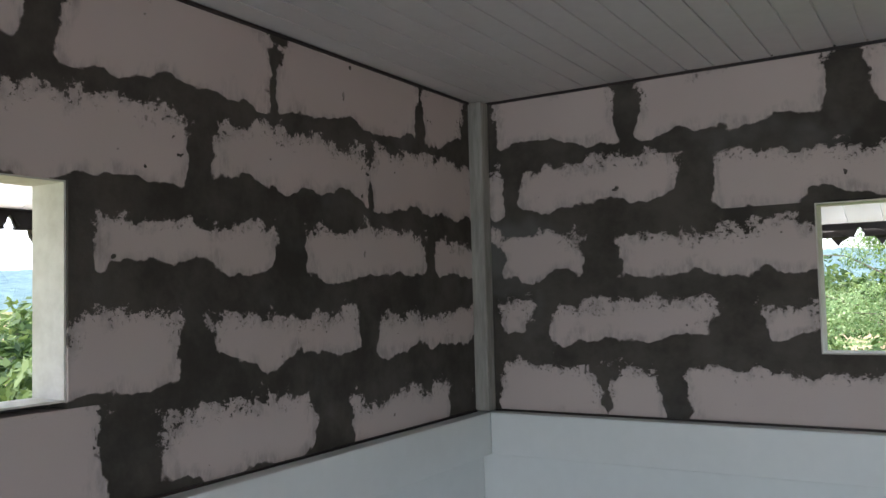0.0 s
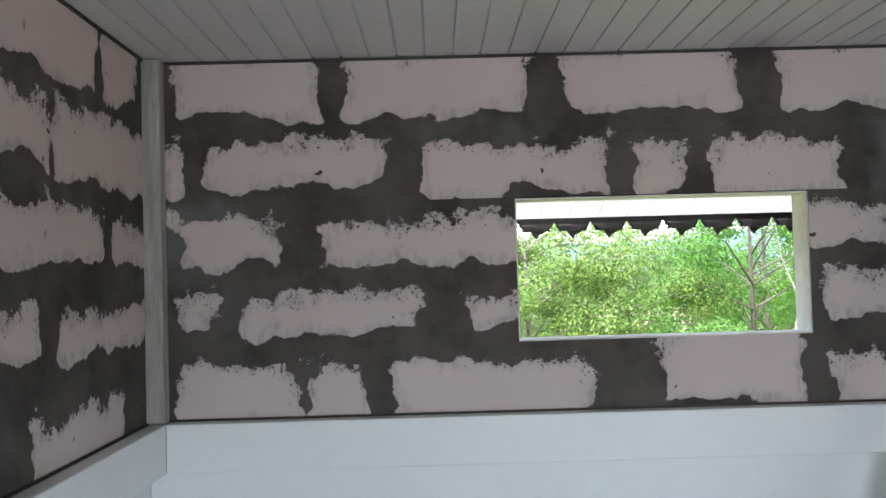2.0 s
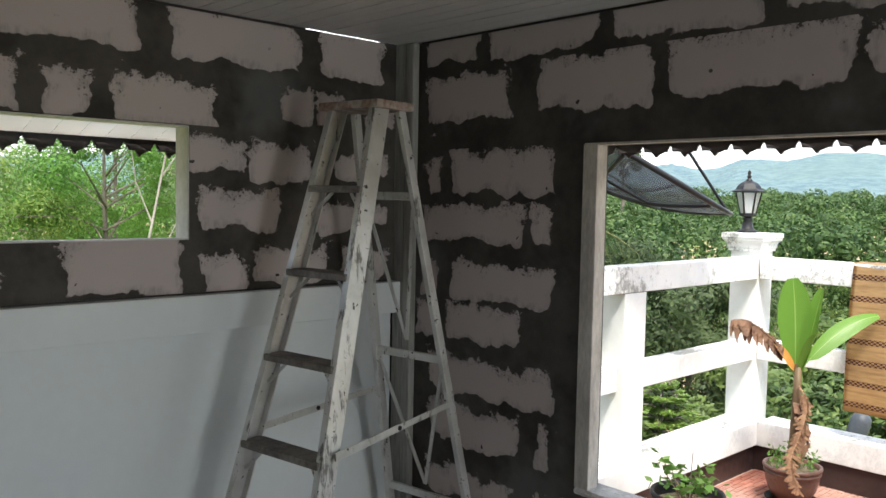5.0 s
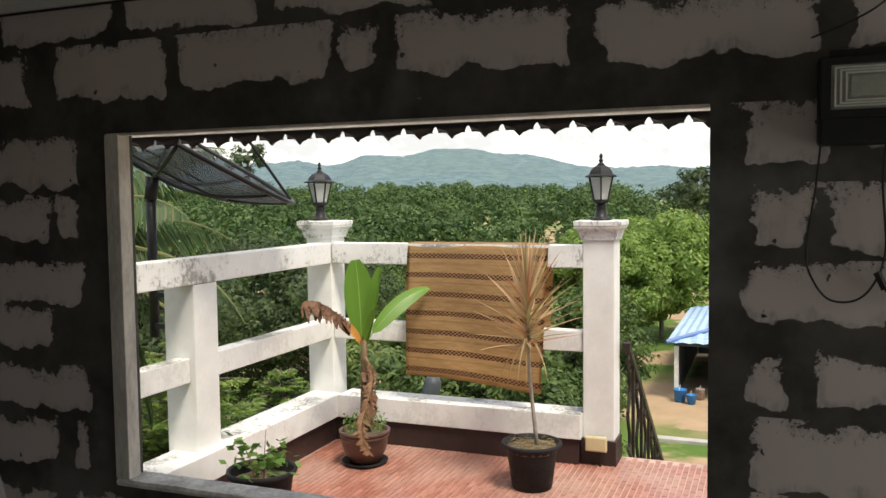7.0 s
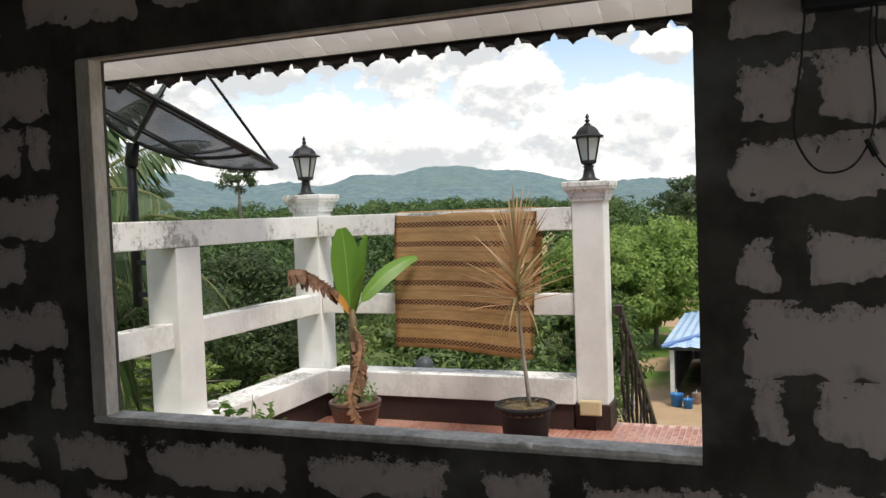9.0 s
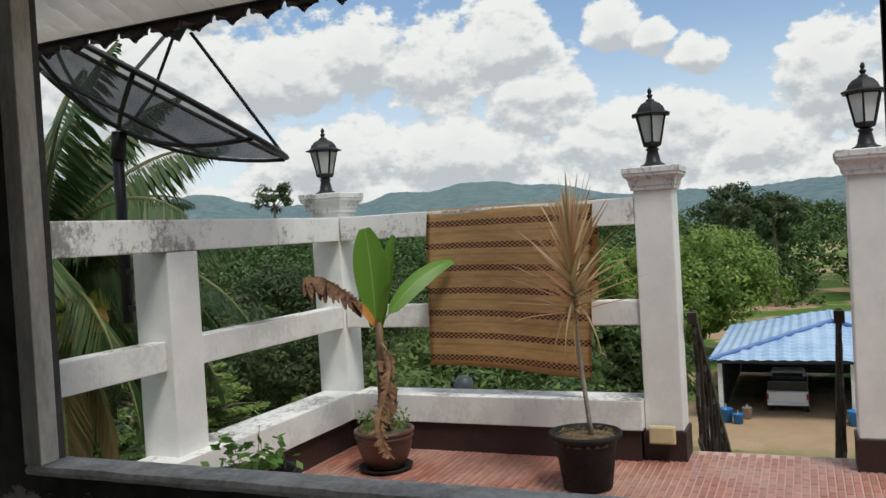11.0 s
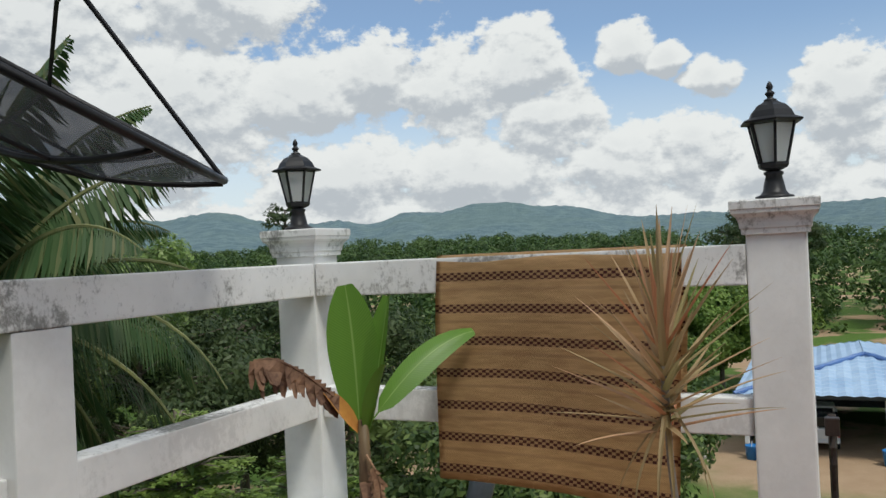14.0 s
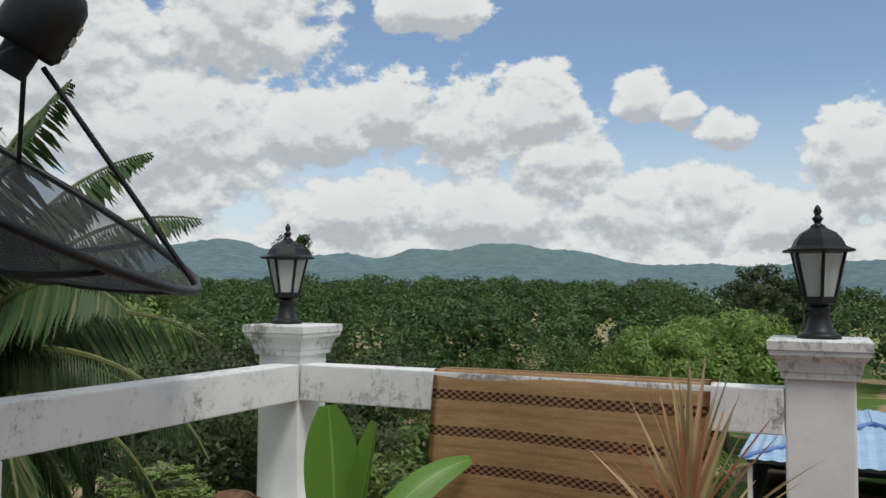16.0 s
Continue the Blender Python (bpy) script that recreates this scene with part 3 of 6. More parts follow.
def ceiling_mesh():
    bm = bmesh.new()
    x, i = XW - 0.08, 0
    while x < XE + 0.09:
        w = 0.078
        box(x + 0.003, x + w - 0.003, YS - 0.08, YN + 0.0, CEIL + random.uniform(0, 0.0015), CEIL + 0.015, 0.0012, bm=bm)
        x += w
    box(XW - 0.08, XE + 0.09, YS - 0.08, YN, CEIL + 0.006, CEIL + 0.02, bm=bm)
    return bm


ceiling = part("ceiling", ceiling_mesh(), M_CEIL, None)
tagged(ceiling, "white painted tongue and groove board ceiling", "ceiling", kind="structure")

WIN_N = (-0.28, 0.545, 1.582, 1.982)
WIN_W = (0.15, 0.965, 1.594, 1.986)
OPEN_E = (-0.51, 1.445, 0.75, 1.94)
LEDGE = 1.388
wall_north = part("wall_north", wall_with_hole("y", YN + T_BLOCK, YN + T_BLOCK + T_OUT, XW - 0.09, XE + 0.09, 0, CEIL + 0.02, [WIN_N, (1.03, 1.46, CEIL - 0.006, CEIL + 0.02)]), M_MORTAR, None)
wall_west = part("wall_west", wall_with_hole("x", XW - T_BLOCK - T_OUT, XW - T_BLOCK, YS, YN + T_BLOCK, 0, CEIL - 0.01, [WIN_W]), M_MORTAR, None)
wall_east = part("wall_east", wall_with_hole("x", XE + T_BLOCK, XE + T_BLOCK + T_OUT, YS, YN + T_BLOCK, 0, CEIL - 0.01, [(OPEN_E[0], OPEN_E[1], OPEN_E[2] - 0.02, OPEN_E[3] + 0.004)]), M_MORTAR, None)
# South wall stays out of view; its doorway is assumed, to let light in.
wall_south = part("wall_south", wall_with_hole("y", YS - 0.1, YS, XW - 0.09, XE + 0.09, 0, CEIL + 0.02, [(0.2, 1.35, 0.0, 2.1)]), M_WHITE, None)
tagged(wall_north, "block wall with smeared grey mortar and window hole", "wall", kind="structure")
tagged(wall_west, "block wall with smeared grey mortar and small window", "wall", kind="structure")
tagged(wall_east, "dark block wall round a wide unglazed opening", "wall", kind="structure")
tagged(wall_south, "unseen plain white wall with an assumed open doorway", "wall", kind="structure")

# closing boards between the thin walls and the roof
attic = part("roof", box(XW - 0.12, XE + 0.12, YS - 0.12, YN + 0.12, CEIL + 0.30, CEIL + 0.34), M_ROOF, None)
tagged(attic, "dull sheet roof above the room", "roof", kind="structure")


def old_balustrade(name, horizontal, a0, a1):
    """The older white parapet under the blocks: a panel and a projecting top beam."""
    top = thing(name, (0, 0, 0), "white painted parapet with a projecting top beam", "wall", kind="structure")
    if horizontal:
        part("panel", box(XW - 0.012, a1, YN + 0.015, YN + T_BLOCK, 0, LEDGE - 0.13), M_WHITE, top)
        part("top_beam", box(a0, a1, YN - 0.05, YN + T_BLOCK, LEDGE - 0.132, LEDGE, 0.004), M_WHITE, top)
    else:
        part("panel", box(XW - T_BLOCK, XW - 0.015, a0, a1 + 0.068, 0, LEDGE - 0.13), M_WHITE, top)
        part("top_beam", box(XW - T_BLOCK, XW + 0.05, a0, a1, LEDGE - 0.132, LEDGE, 0.004), M_WHITE, top)
    return top


old_balustrade("trim_parapet_north", True, XW + 0.052, XE - 0.03)
old_balustrade("trim_parapet_west", False, YS + 0.002, YN - 0.0)

# Ceiling strips are dark boxes drawing a shadow gap; ledge strips are mortar.
for nm, dims in (("trim_ledge_bead", (XW + 0.05, XE - 0.06, YN - 0.006, YN, LEDGE, LEDGE + 0.006)), ("trim_ledge_bead", (XW, XW + 0.006, YS, YN - 0.05, LEDGE, LEDGE + 0.006)),
                 ("trim_ceiling_bead", (XW + 0.05, 1.02, YN - 0.005, YN, CEIL - 0.009, CEIL - 0.001)), ("trim_ceiling_bead", (XW, XW + 0.005, YS, YN - 0.05, CEIL - 0.009, CEIL - 0.001)),
                 ("trim_ceiling_bead", (XE - 0.005, XE, YS, YN - 0.13, CEIL - 0.009, CEIL - 0.001))):
    bead = part(nm, box(*dims), M_TRIM, None)
    tagged(bead, "dark joint strip along the wall, shadow gap at the ceiling", "trim", kind="structure")

post_nw = part("corner_post", box(XW - 0.005, XW + 0.048, YN - 0.05, YN, LEDGE + 0.002, CEIL - 0.002, 0.006), M_POST, None)
tagged(post_nw, "grey stained timber post in the corner", "post", kind="structure")
post_ne = part("corner_post", box(XE - 0.036, XE - 0.002, YN - 0.115, YN - 0.066, 0, CEIL - 0.002, 0.006), M_POST, None)
tagged(post_ne, "grey stained timber post in the corner", "post", kind="structure")
cover = part("corner_post", box(XE - 0.034, XE - 0.001, YN - 0.064, YN - 0.001, 0, CEIL - 0.002), M_POST, None)
tagged(cover, "grey timber strip filling the corner behind the post", "post", kind="structure")


# ---- the terrace ----
TX1 = 4.70
terrace = part("terrace_floor", box(XE + 0.092, TX1, -3.2, 2.54, -0.25, -0.006), M_GROUT, None)
tagged(terrace, "terrace slab with terracotta coloured patterned tiles", "floor", kind="structure")


def pillar(x, y, w, label):
    p = thing("terrace_pillar", (x, y, 0), label, "pillar", "white terrace pillars")
    h = w / 2
    part("base", box(-h - 0.012, h + 0.012, -h - 0.012, h + 0.012, -0.006, 0.155, 0.004), M_SKIRT, p, "dark maroon painted base")
    part("shaft", box(-h, h, -h, h, 0.155, 1.44, 0.008), M_MASONRY, p)
    prof = [(h + 0.002, 1.432), (h + 0.012, 1.434), (h + 0.013, 1.452), (h + 0.018, 1.456), (h + 0.02, 1.474), (h + 0.024, 1.486), (h + 0.028, 1.494),
            (h + 0.034, 1.499), (h + 0.043, 1.508), (h + 0.044, 1.52), (h + 0.048, 1.524), (h + 0.049, 1.55), (h + 0.045, 1.555)]
    part("cap", lathe(prof, square=True), M_RAIL, p, "moulded white cap, stained")
    return p


pillar(4.568, 2.357, 0.2, "white rendered corner pillar with moulded cap, stained")
pillar(4.568, 0.35, 0.2, "white rendered pillar beside the stair, moulded cap")
pillar(4.56, -0.672, 0.2, "white rendered pillar across the stair, moulded cap")


def lantern(x, y):
    p = thing("pillar_lantern", (x, y, 1.555), "black cast lantern with frosted panes on a pillar", "lamp", "pillar lanterns")
    part("foot", lathe([(0.066, 0), (0.066, 0.012), (0.05, 0.018), (0.04, 0.03), (0.034, 0.06), (0.028, 0.085), (0.034, 0.09), (0.034, 0.098), (0.02, 0.104)], 12), M_BLACK, p, smooth=True)
    part("cup", lathe([(0.02, 0.10), (0.05, 0.112), (0.056, 0.122), (0.056, 0.13), (0.046, 0.134)], 6), M_BLACK, p)
    part("roof", lathe([(0.088, 0.272), (0.112, 0.274), (0.114, 0.28), (0.085, 0.292), (0.074, 0.315), (0.055, 0.335), (0.03, 0.348), (0.026, 0.352)], 6), M_BLACK, p)
    part("finial", lathe([(0.022, 0.35), (0.022, 0.358), (0.01, 0.364), (0.012, 0.372), (0.018, 0.38), (0.01, 0.388), (0.008, 0.392), (0.013, 0.402), (0.008, 0.416), (0.002, 0.424)], 10), M_BLACK, p, smooth=True)
    for k in range(6):
        a0, a1 = 2 * math.pi * k / 6, 2 * math.pi * (k + 1) / 6
        lo0, hi0 = Vector((0.05 * math.cos(a0), 0.05 * math.sin(a0), 0.13)), Vector((0.083 * math.cos(a0), 0.083 * math.sin(a0), 0.275))
        lo1, hi1 = Vector((0.05 * math.cos(a1), 0.05 * math.sin(a1), 0.13)), Vector((0.083 * math.cos(a1), 0.083 * math.sin(a1), 0.275))
        part("corner_bar", bar(lo0, hi0, 0.009, 0.009, (math.cos(a0), math.sin(a0), 0)), M_BLACK, p)
        bm = bmesh.new()
        vs = [bm.verts.new(v * 0.97) for v in (lo0, lo1, hi1, hi0)]
        bm.faces.new(vs)
        bmesh.ops.solidify(bm, geom=bm.faces[:], thickness=0.003)
        part("pane", bm, M_LAMPGLASS, p, "frosted glass pane")
    part("bulb", lathe([(0.012, 0.13), (0.014, 0.16), (0.024, 0.185), (0.024, 0.21), (0.012, 0.232), (0.002, 0.238)], 10), M_REVEAL, p, "white bulb", smooth=True)
    return p


first_lantern = lantern(4.585, 2.405)
for lx, ly, rz in ((4.55, 0.35, 11), (4.55, -0.668, -6)):
    copy_thing(first_lantern, pose(lx, ly, 1.555, 0, 0, rz))


def rail(name, x0, x1, y0, y1, z0, z1, run, label=""):
    return part(name, box(x0, x1, y0, y1, z0, z1, 0.006), M_RAIL if name == "top_rail" else M_BEAM, run, label)


# front run, between the pillars
front_run = thing("terrace_railing", (0, 0, 0), "white rendered concrete railing with algae stains, between pillars", "railing", "white terrace railings")
rail("top_rail", 4.462, 4.575, 0.452, 2.248, 1.255, 1.40, front_run, "top rail with dark algae stains")
rail("middle_rail", 4.484, 4.575, 0.452, 2.252, 0.715, 0.85, front_run)
rail("bottom_beam", 4.40, 4.62, 0.452, 2.19, 0.165, 0.325, front_run, "deep bottom beam, stained on top")
# left run, from the house to the corner
side_run = thing("terrace_railing", (0, 0, 0), "white rendered concrete railing with a post, from house to corner", "railing", "white terrace railings")
rail("top_rail", 1.61, 4.458, 2.252, 2.37, 1.255, 1.40, side_run, "top rail with dark algae stains")
rail("middle_rail", 1.61, 2.937, 2.29, 2.385, 0.715, 0.85, side_run)
rail("middle_rail", 3.15, 4.464, 2.268, 2.37, 0.715, 0.85, side_run)
rail("bottom_beam", 1.61, 4.464, 2.19, 2.43, 0.165, 0.325, side_run, "deep bottom beam, stained on top")
part("middle_post", box(2.94, 3.147, 2.256, 2.456, -0.006, 1.254, 0.006), M_MASONRY, side_run)
for dims, nm in (((4.42, 4.60, 0.468, 2.22, -0.006, 0.165), "skirting"), ((1.61, 4.46, 2.22, 2.42, -0.006, 0.165), "skirting")):
    sk = part(nm, box(*dims), M_SKIRT, None)
    tagged(sk, "dark maroon painted skirting under the beam", "skirting", kind="structure")


def electric_box():
    p = thing("junction_box", (4.43, 0.355, 0.11), "yellowed plastic junction box on the pillar base", "box")
    part("body", box(-0.028, 0.0, -0.068, 0.068, -0.012, 0.085, 0.008), M_BEIGE, p)
    part("cover_lip", box(-0.034, -0.026, -0.062, 0.062, -0.004, 0.078, 0.004), M_BEIGE, p)
    part("cable", tube([(-0.012, -0.03, -0.012), (-0.014, -0.034, -0.05), (0.0, -0.03, -0.09), (-0.004, -0.02, -0.116)], 0.006, 6), M_CABLE, p)


electric_box()


def straw_mat():
    p = thing("woven_mat", (4.53, 1.18, 1.40), "tan woven straw mat with dark checked bands, hung over the rail", "mat")
    bm = bmesh.new()
    lay = bm.loops.layers.uv.new("weave")
    front, back, nu = 0.90, 0.66, 36
    prof = []
    steps = 44
    for i in range(steps + 1):
        s = i / steps
        if s < 0.52:
            d = front * (1 - s / 0.52)
            prof.append((-0.068 - 0.05 * min(1, d / 0.25) * 0.35 - 0.03 * d, -d, front - d))
        elif s < 0.62:
            k = (s - 0.52) / 0.10
            prof.append((-0.068 + 0.136 * k, 0.006 + 0.004 * math.sin(k * math.pi), front + 0.136 * k))
        else:
            d = back * (s - 0.62) / 0.38
            prof.append((0.068 + 0.01 * math.sin(d * 6), -d, front + 0.136 + d))
    grid = []
    for i, (px, pz, arc) in enumerate(prof):
        row = []
        for j in range(nu + 1):
            u = j / nu
            yy = 0.475 - 0.985 * u - (0.02 + 0.05 * u) * min(1, abs(pz) / 0.9) * 0.6 * -1
            sag = -0.05 * u * (abs(pz) / 0.9) if arc < front else 0
            wob = 0.006 * math.sin(u * 9 + pz * 5) + 0.008 * noise.noise((u * 3, pz * 3, 0))
            v = bm.verts.new((px + wob * min(1, abs(pz) * 6), yy, pz + sag + 0.012 * math.sin(u * 5) * (abs(pz) / 0.9)))
            row.append((v, u * 0.985, arc))
        grid.append(row)
    for a, b in zip(grid, grid[1:]):
        for j in range(nu):
            f = bm.faces.new((a[j][0], a[j + 1][0], b[j + 1][0], b[j][0]))
            for lp, src in zip(f.loops, (a[j], a[j + 1], b[j + 1], b[j])):
                lp[lay].uv = (src[1], src[2])
    bmesh.ops.solidify(bm, geom=bm.faces[:], thickness=0.003)
    part("weave", bm, M_MAT, p, smooth=True)


straw_mat()

# ---- eaves with fretwork ----


def fret_unit(w, h):
    """One drop of the fretwork: a pointed leaf with scrolled shoulders."""
    half = [(0.0, 0.0), (0.08, 0.18), (0.165, 0.37), (0.2, 0.345), (0.28, 0.355), (0.36, 0.35), (0.41, 0.375), (0.375, 0.43), (0.35, 0.48), (0.40, 0.51), (0.43, 0.55), (0.40, 0.61), (0.45, 0.68), (0.5, 0.78), (0.5, 1.0)]
    pts = [(x * w, z * h) for x, z in half] + [(-x * w, z * h) for x, z in reversed(half[1:])]
    bm = bmesh.new()
    vs = [bm.verts.new((x, 0, z)) for x, z in pts]
    f = bm.faces.new(vs)
    bmesh.ops.triangulate(bm, faces=[f])
    bmesh.ops.solidify(bm, geom=bm.faces[:], thickness=0.012)
    return bm


def eave(name, origin, rz, length, wall_gap, tip_z, h):
    """A sloping boarded soffit with a fretwork edge; local x runs along the edge, local y points away from the house."""
    p = thing(name, origin, "pale sheeted eave edged with dark scalloped fretwork", "eave", kind="structure", rz=rz)
    w = 0.1253
    x = 0.0
    while x < length - 0.01:
        e = min(x + 0.1, length)
        a = bmesh.new()
        vs = [a.verts.new(v) for v in ((x + 0.0004, -wall_gap, tip_z + h + 0.145), (e - 0.0004, -wall_gap, tip_z + h + 0.145), (e - 0.0004, 0.0, tip_z + h - 0.004), (x + 0.0004, 0.0, tip_z + h - 0.004))]
        a.faces.new(vs)
        bmesh.ops.solidify(a, geom=a.faces[:], thickness=-0.012)
        part("soffit_board", a, M_SOFFIT, p)
        x += 0.1
    part("fascia", box(0, length, 0.004, 0.02, tip_z + h - 0.006, tip_z + h + 0.03), M_TRIM, p)
    me = mesh_of("fretwork", fret_unit(w, h), M_TRIM)
    n = int(length / w)
    for k in range(n):
        o = new("fretwork", me)
        o.parent = p
        o.matrix_local = pose((k + 0.5) * w, 0.012, tip_z)
    return p


eave("eave_east", (2.035, 3.10, 0), -90, 5.3, 0.44, 1.922, 0.058)
eave("eave_north", (-1.85, 2.97, 0), 0, 3.85, 0.44, 1.886, 0.075)
eave("eave_west", (-1.83, -2.2, 0), 90, 5.2, 0.44, 1.915, 0.08)

# ---- frame of the wide opening and of the windows ----
frame_e = thing("window_frame_east", (XE, 0, 0), "weathered white timber frame of the unglazed opening", "window frame", kind="structure")
y0, y1, z0, z1 = OPEN_E
part("jamb", box(-0.012, 0.045, y1 - 0.03, y1 + 0.03, z0 - 0.01, z1, 0.004), M_FRAME, frame_e)
part("head", box(-0.006, 0.03, y0 + 0.002, y1 + 0.028, z1 - 0.004, z1 + 0.004, 0.001), M_FRAME, frame_e)


def rough_sill():
    """A trowelled cement strip with an uneven top and a wandering inner edge."""
    bm = bmesh.new()
    rows, n = [], 110
    for i in range(n + 1):
        y = y0 + 0.001 + (y1 + 0.029 - y0) * i / n
        edge = 0.006 * noise.noise((y * 7, 0, 1)) + 0.004 * noise.noise((y * 31, 0, 4))
        rise = 0.004 * noise.noise((y * 5, 2, 0)) + 0.003 * noise.noise((y * 26, 3, 0))
        prof = ((-0.006 + edge, -0.036), (-0.012 + edge, -0.024 + rise), (-0.004 + edge, -0.013 + rise), (0.03, -0.011 + rise), (0.07, -0.013 - rise), (0.1, -0.016), (0.1, -0.036))
        rows.append([bm.verts.new((a, y, z0 + b)) for a, b in prof])
    for a, b in zip(rows, rows[1:]):
        for k in range(len(a)):
            bm.faces.new((a[k], b[k], b[(k + 1) % len(a)], a[(k + 1) % len(a)]))
    bm.faces.new(rows[0])
    bm.faces.new(rows[-1][::-1])
    bmesh.ops.recalc_face_normals(bm, faces=bm.faces[:])
    part("sill", bm, M_SILL, frame_e, "cement smeared sill")
    lump = bmesh.new()
    bmesh.ops.create_icosphere(lump, subdivisions=2, radius=1.0)
    for v in lump.verts:
        v.co = Vector((v.co.x * 0.014, v.co.y * 0.022, v.co.z * 0.011)) * (1 + 0.5 * noise.noise(v.co * 2.3)) + Vector((-0.006, y0 + 0.47, z0 - 0.012))
    part("cement_lump", lump, M_SILL, frame_e, "pale dried lump of cement", smooth=True)


rough_sill()
part("mortar_jamb", box(0.003, 0.1, y0 - 0.03, y0, z0 - 0.01, z1), M_MORTAR, frame_e)


def reveal(name, plane, axis, hole, out):
    p = thing(name, (0, 0, 0), "white plastered reveal of the unglazed window", "window frame", kind="structure")
    u0, u1, a0, a1 = hole
    t = 0.004
    lo, hi = sorted((plane + 0.006 * out, plane + 0.1 * out))

    def bx(ua, ub, za, zb):
        return box(lo, hi, ua, ub, za, zb) if axis == "x" else box(ua, ub, lo, hi, za, zb)
    part("side", bx(u0, u0 + t, a0 + t, a1 - t), M_REVEAL, p)
    part("side", bx(u1 - t, u1, a0 + t, a1 - t), M_REVEAL, p)
    part("head", bx(u0, u1, a1 - t, a1), M_REVEAL, p)
    part("sill", bx(u0, u1, a0, a0 + t), M_REVEAL, p)


reveal("window_1", YN, "y", WIN_N, 1)
reveal("window_2", XW, "x", WIN_W, -1)


# ---- step ladder ----
def step_ladder():
    p = thing("step_ladder", (1.02, 2.08, 0), "tall aluminium step ladder, paint spattered, standing open", "ladder", rz=8)
    H = 2.05

    def fx(z):
        return -0.03 - (H - z) * 0.27

    def rx(z):
        return 0.07 + (H - z) * 0.215

    def hw(z):
        return 0.115 + (H - z) * 0.076
    for s in (-1, 1):
        lo, hi = Vector((fx(0), s * hw(0), 0)), Vector((fx(H), s * hw(H), H))
        chan = bmesh.new()
        section = [(-0.037, 0.0), (0.037, 0.0), (0.037, 0.027), (0.032, 0.027), (0.032, 0.004), (-0.032, 0.004), (-0.032, 0.027), (-0.037, 0.027)]
        ends = [[chan.verts.new(q + Vector((a, -s * b, 0))) for a, b in section] for q in (lo, hi)]
        for k in range(8):
            chan.faces.new((ends[0][k], ends[0][(k + 1) % 8], ends[1][(k + 1) % 8], ends[1][k]))
        chan.faces.new(ends[0][::-1])
        chan.faces.new(ends[1])
        bmesh.ops.recalc_face_normals(chan, faces=chan.faces[:])
        f = part("front_rail", chan, M_ALU, p)
        part("rubber_foot", box(fx(0) - 0.04, fx(0) + 0.05, s * hw(0) - 0.02, s * hw(0) + 0.02, 0.0, 0.03, 0.006), M_BLACK, f)
        r = part("rear_rail", bar((rx(0), s * (hw(0) - 0.03), 0), (rx(H), s * (hw(H) - 0.005), H), 0.022, 0.034, (1, 0, 0.3), 0.003), M_ALU, p)
        part("rubber_foot", box(rx(0) - 0.02, rx(0) + 0.025, s * (hw(0) - 0.03) - 0.016, s * (hw(0) - 0.03) + 0.016, 0.0, 0.03, 0.006), M_BLACK, r)
    part("cap", box(-0.085, 0.105, -0.145, 0.145, H, H + 0.028, 0.006), M_RUST, p, "paint splashed top cap")
    for k in range(1, 8):
        z = H - 0.292 * k + 0.012
        if z < 0.05:
            break
        w = hw(z) - 0.012
        st = part("step", box(fx(z) - 0.045, fx(z) + 0.045, -w, w, z - 0.012, z + 0.012, 0.004), M_ALU_DARK, p, "dirty ribbed tread")
        for s in (-1, 1):
            part("step_brace", bar((fx(z), s * (w - 0.08), z - 0.012), (fx(z - 0.09), s * w, z - 0.09), 0.012, 0.004, (1, 0, 0)), M_ALU, st)
    for z in (1.75, 1.14, 0.55):
        w = hw(z) - 0.02
        part("rear_bar", bar((rx(z), -w, z), (rx(z), w, z), 0.03, 0.016, (1, 0, 0), 0.003), M_ALU, p)
    for za, zb in ((1.7, 1.2), (1.1, 0.6)):
        for s in (-1, 1):
            part("diagonal_brace", bar((rx(za), s * (hw(za) - 0.03), za), (rx(zb), 0.0, zb), 0.014, 0.006, (1, 0, 0)), M_ALU, p)
    for s in (-1, 1):
        a, b = Vector((fx(0.92), s * hw(0.92), 0.92)), Vector((rx(0.975), s * (hw(0.975) - 0.03), 0.975))
        a.y += s * 0.018
        b.y += s * 0.024
        mid = (a + b) / 2
        part("spreader", bar(a, mid, 0.005, 0.026, (0, 0, 1), 0.001), M_ALU, p)
        part("spreader", bar(mid, b, 0.005, 0.022, (0, 0, 1), 0.001), M_ALU, p)
        part("rivet", tube([mid - Vector((0, 0.006, 0)), mid + Vector((0, 0.006, 0))], 0.009, 8), M_BLACK, p)
    return p


step_ladder()


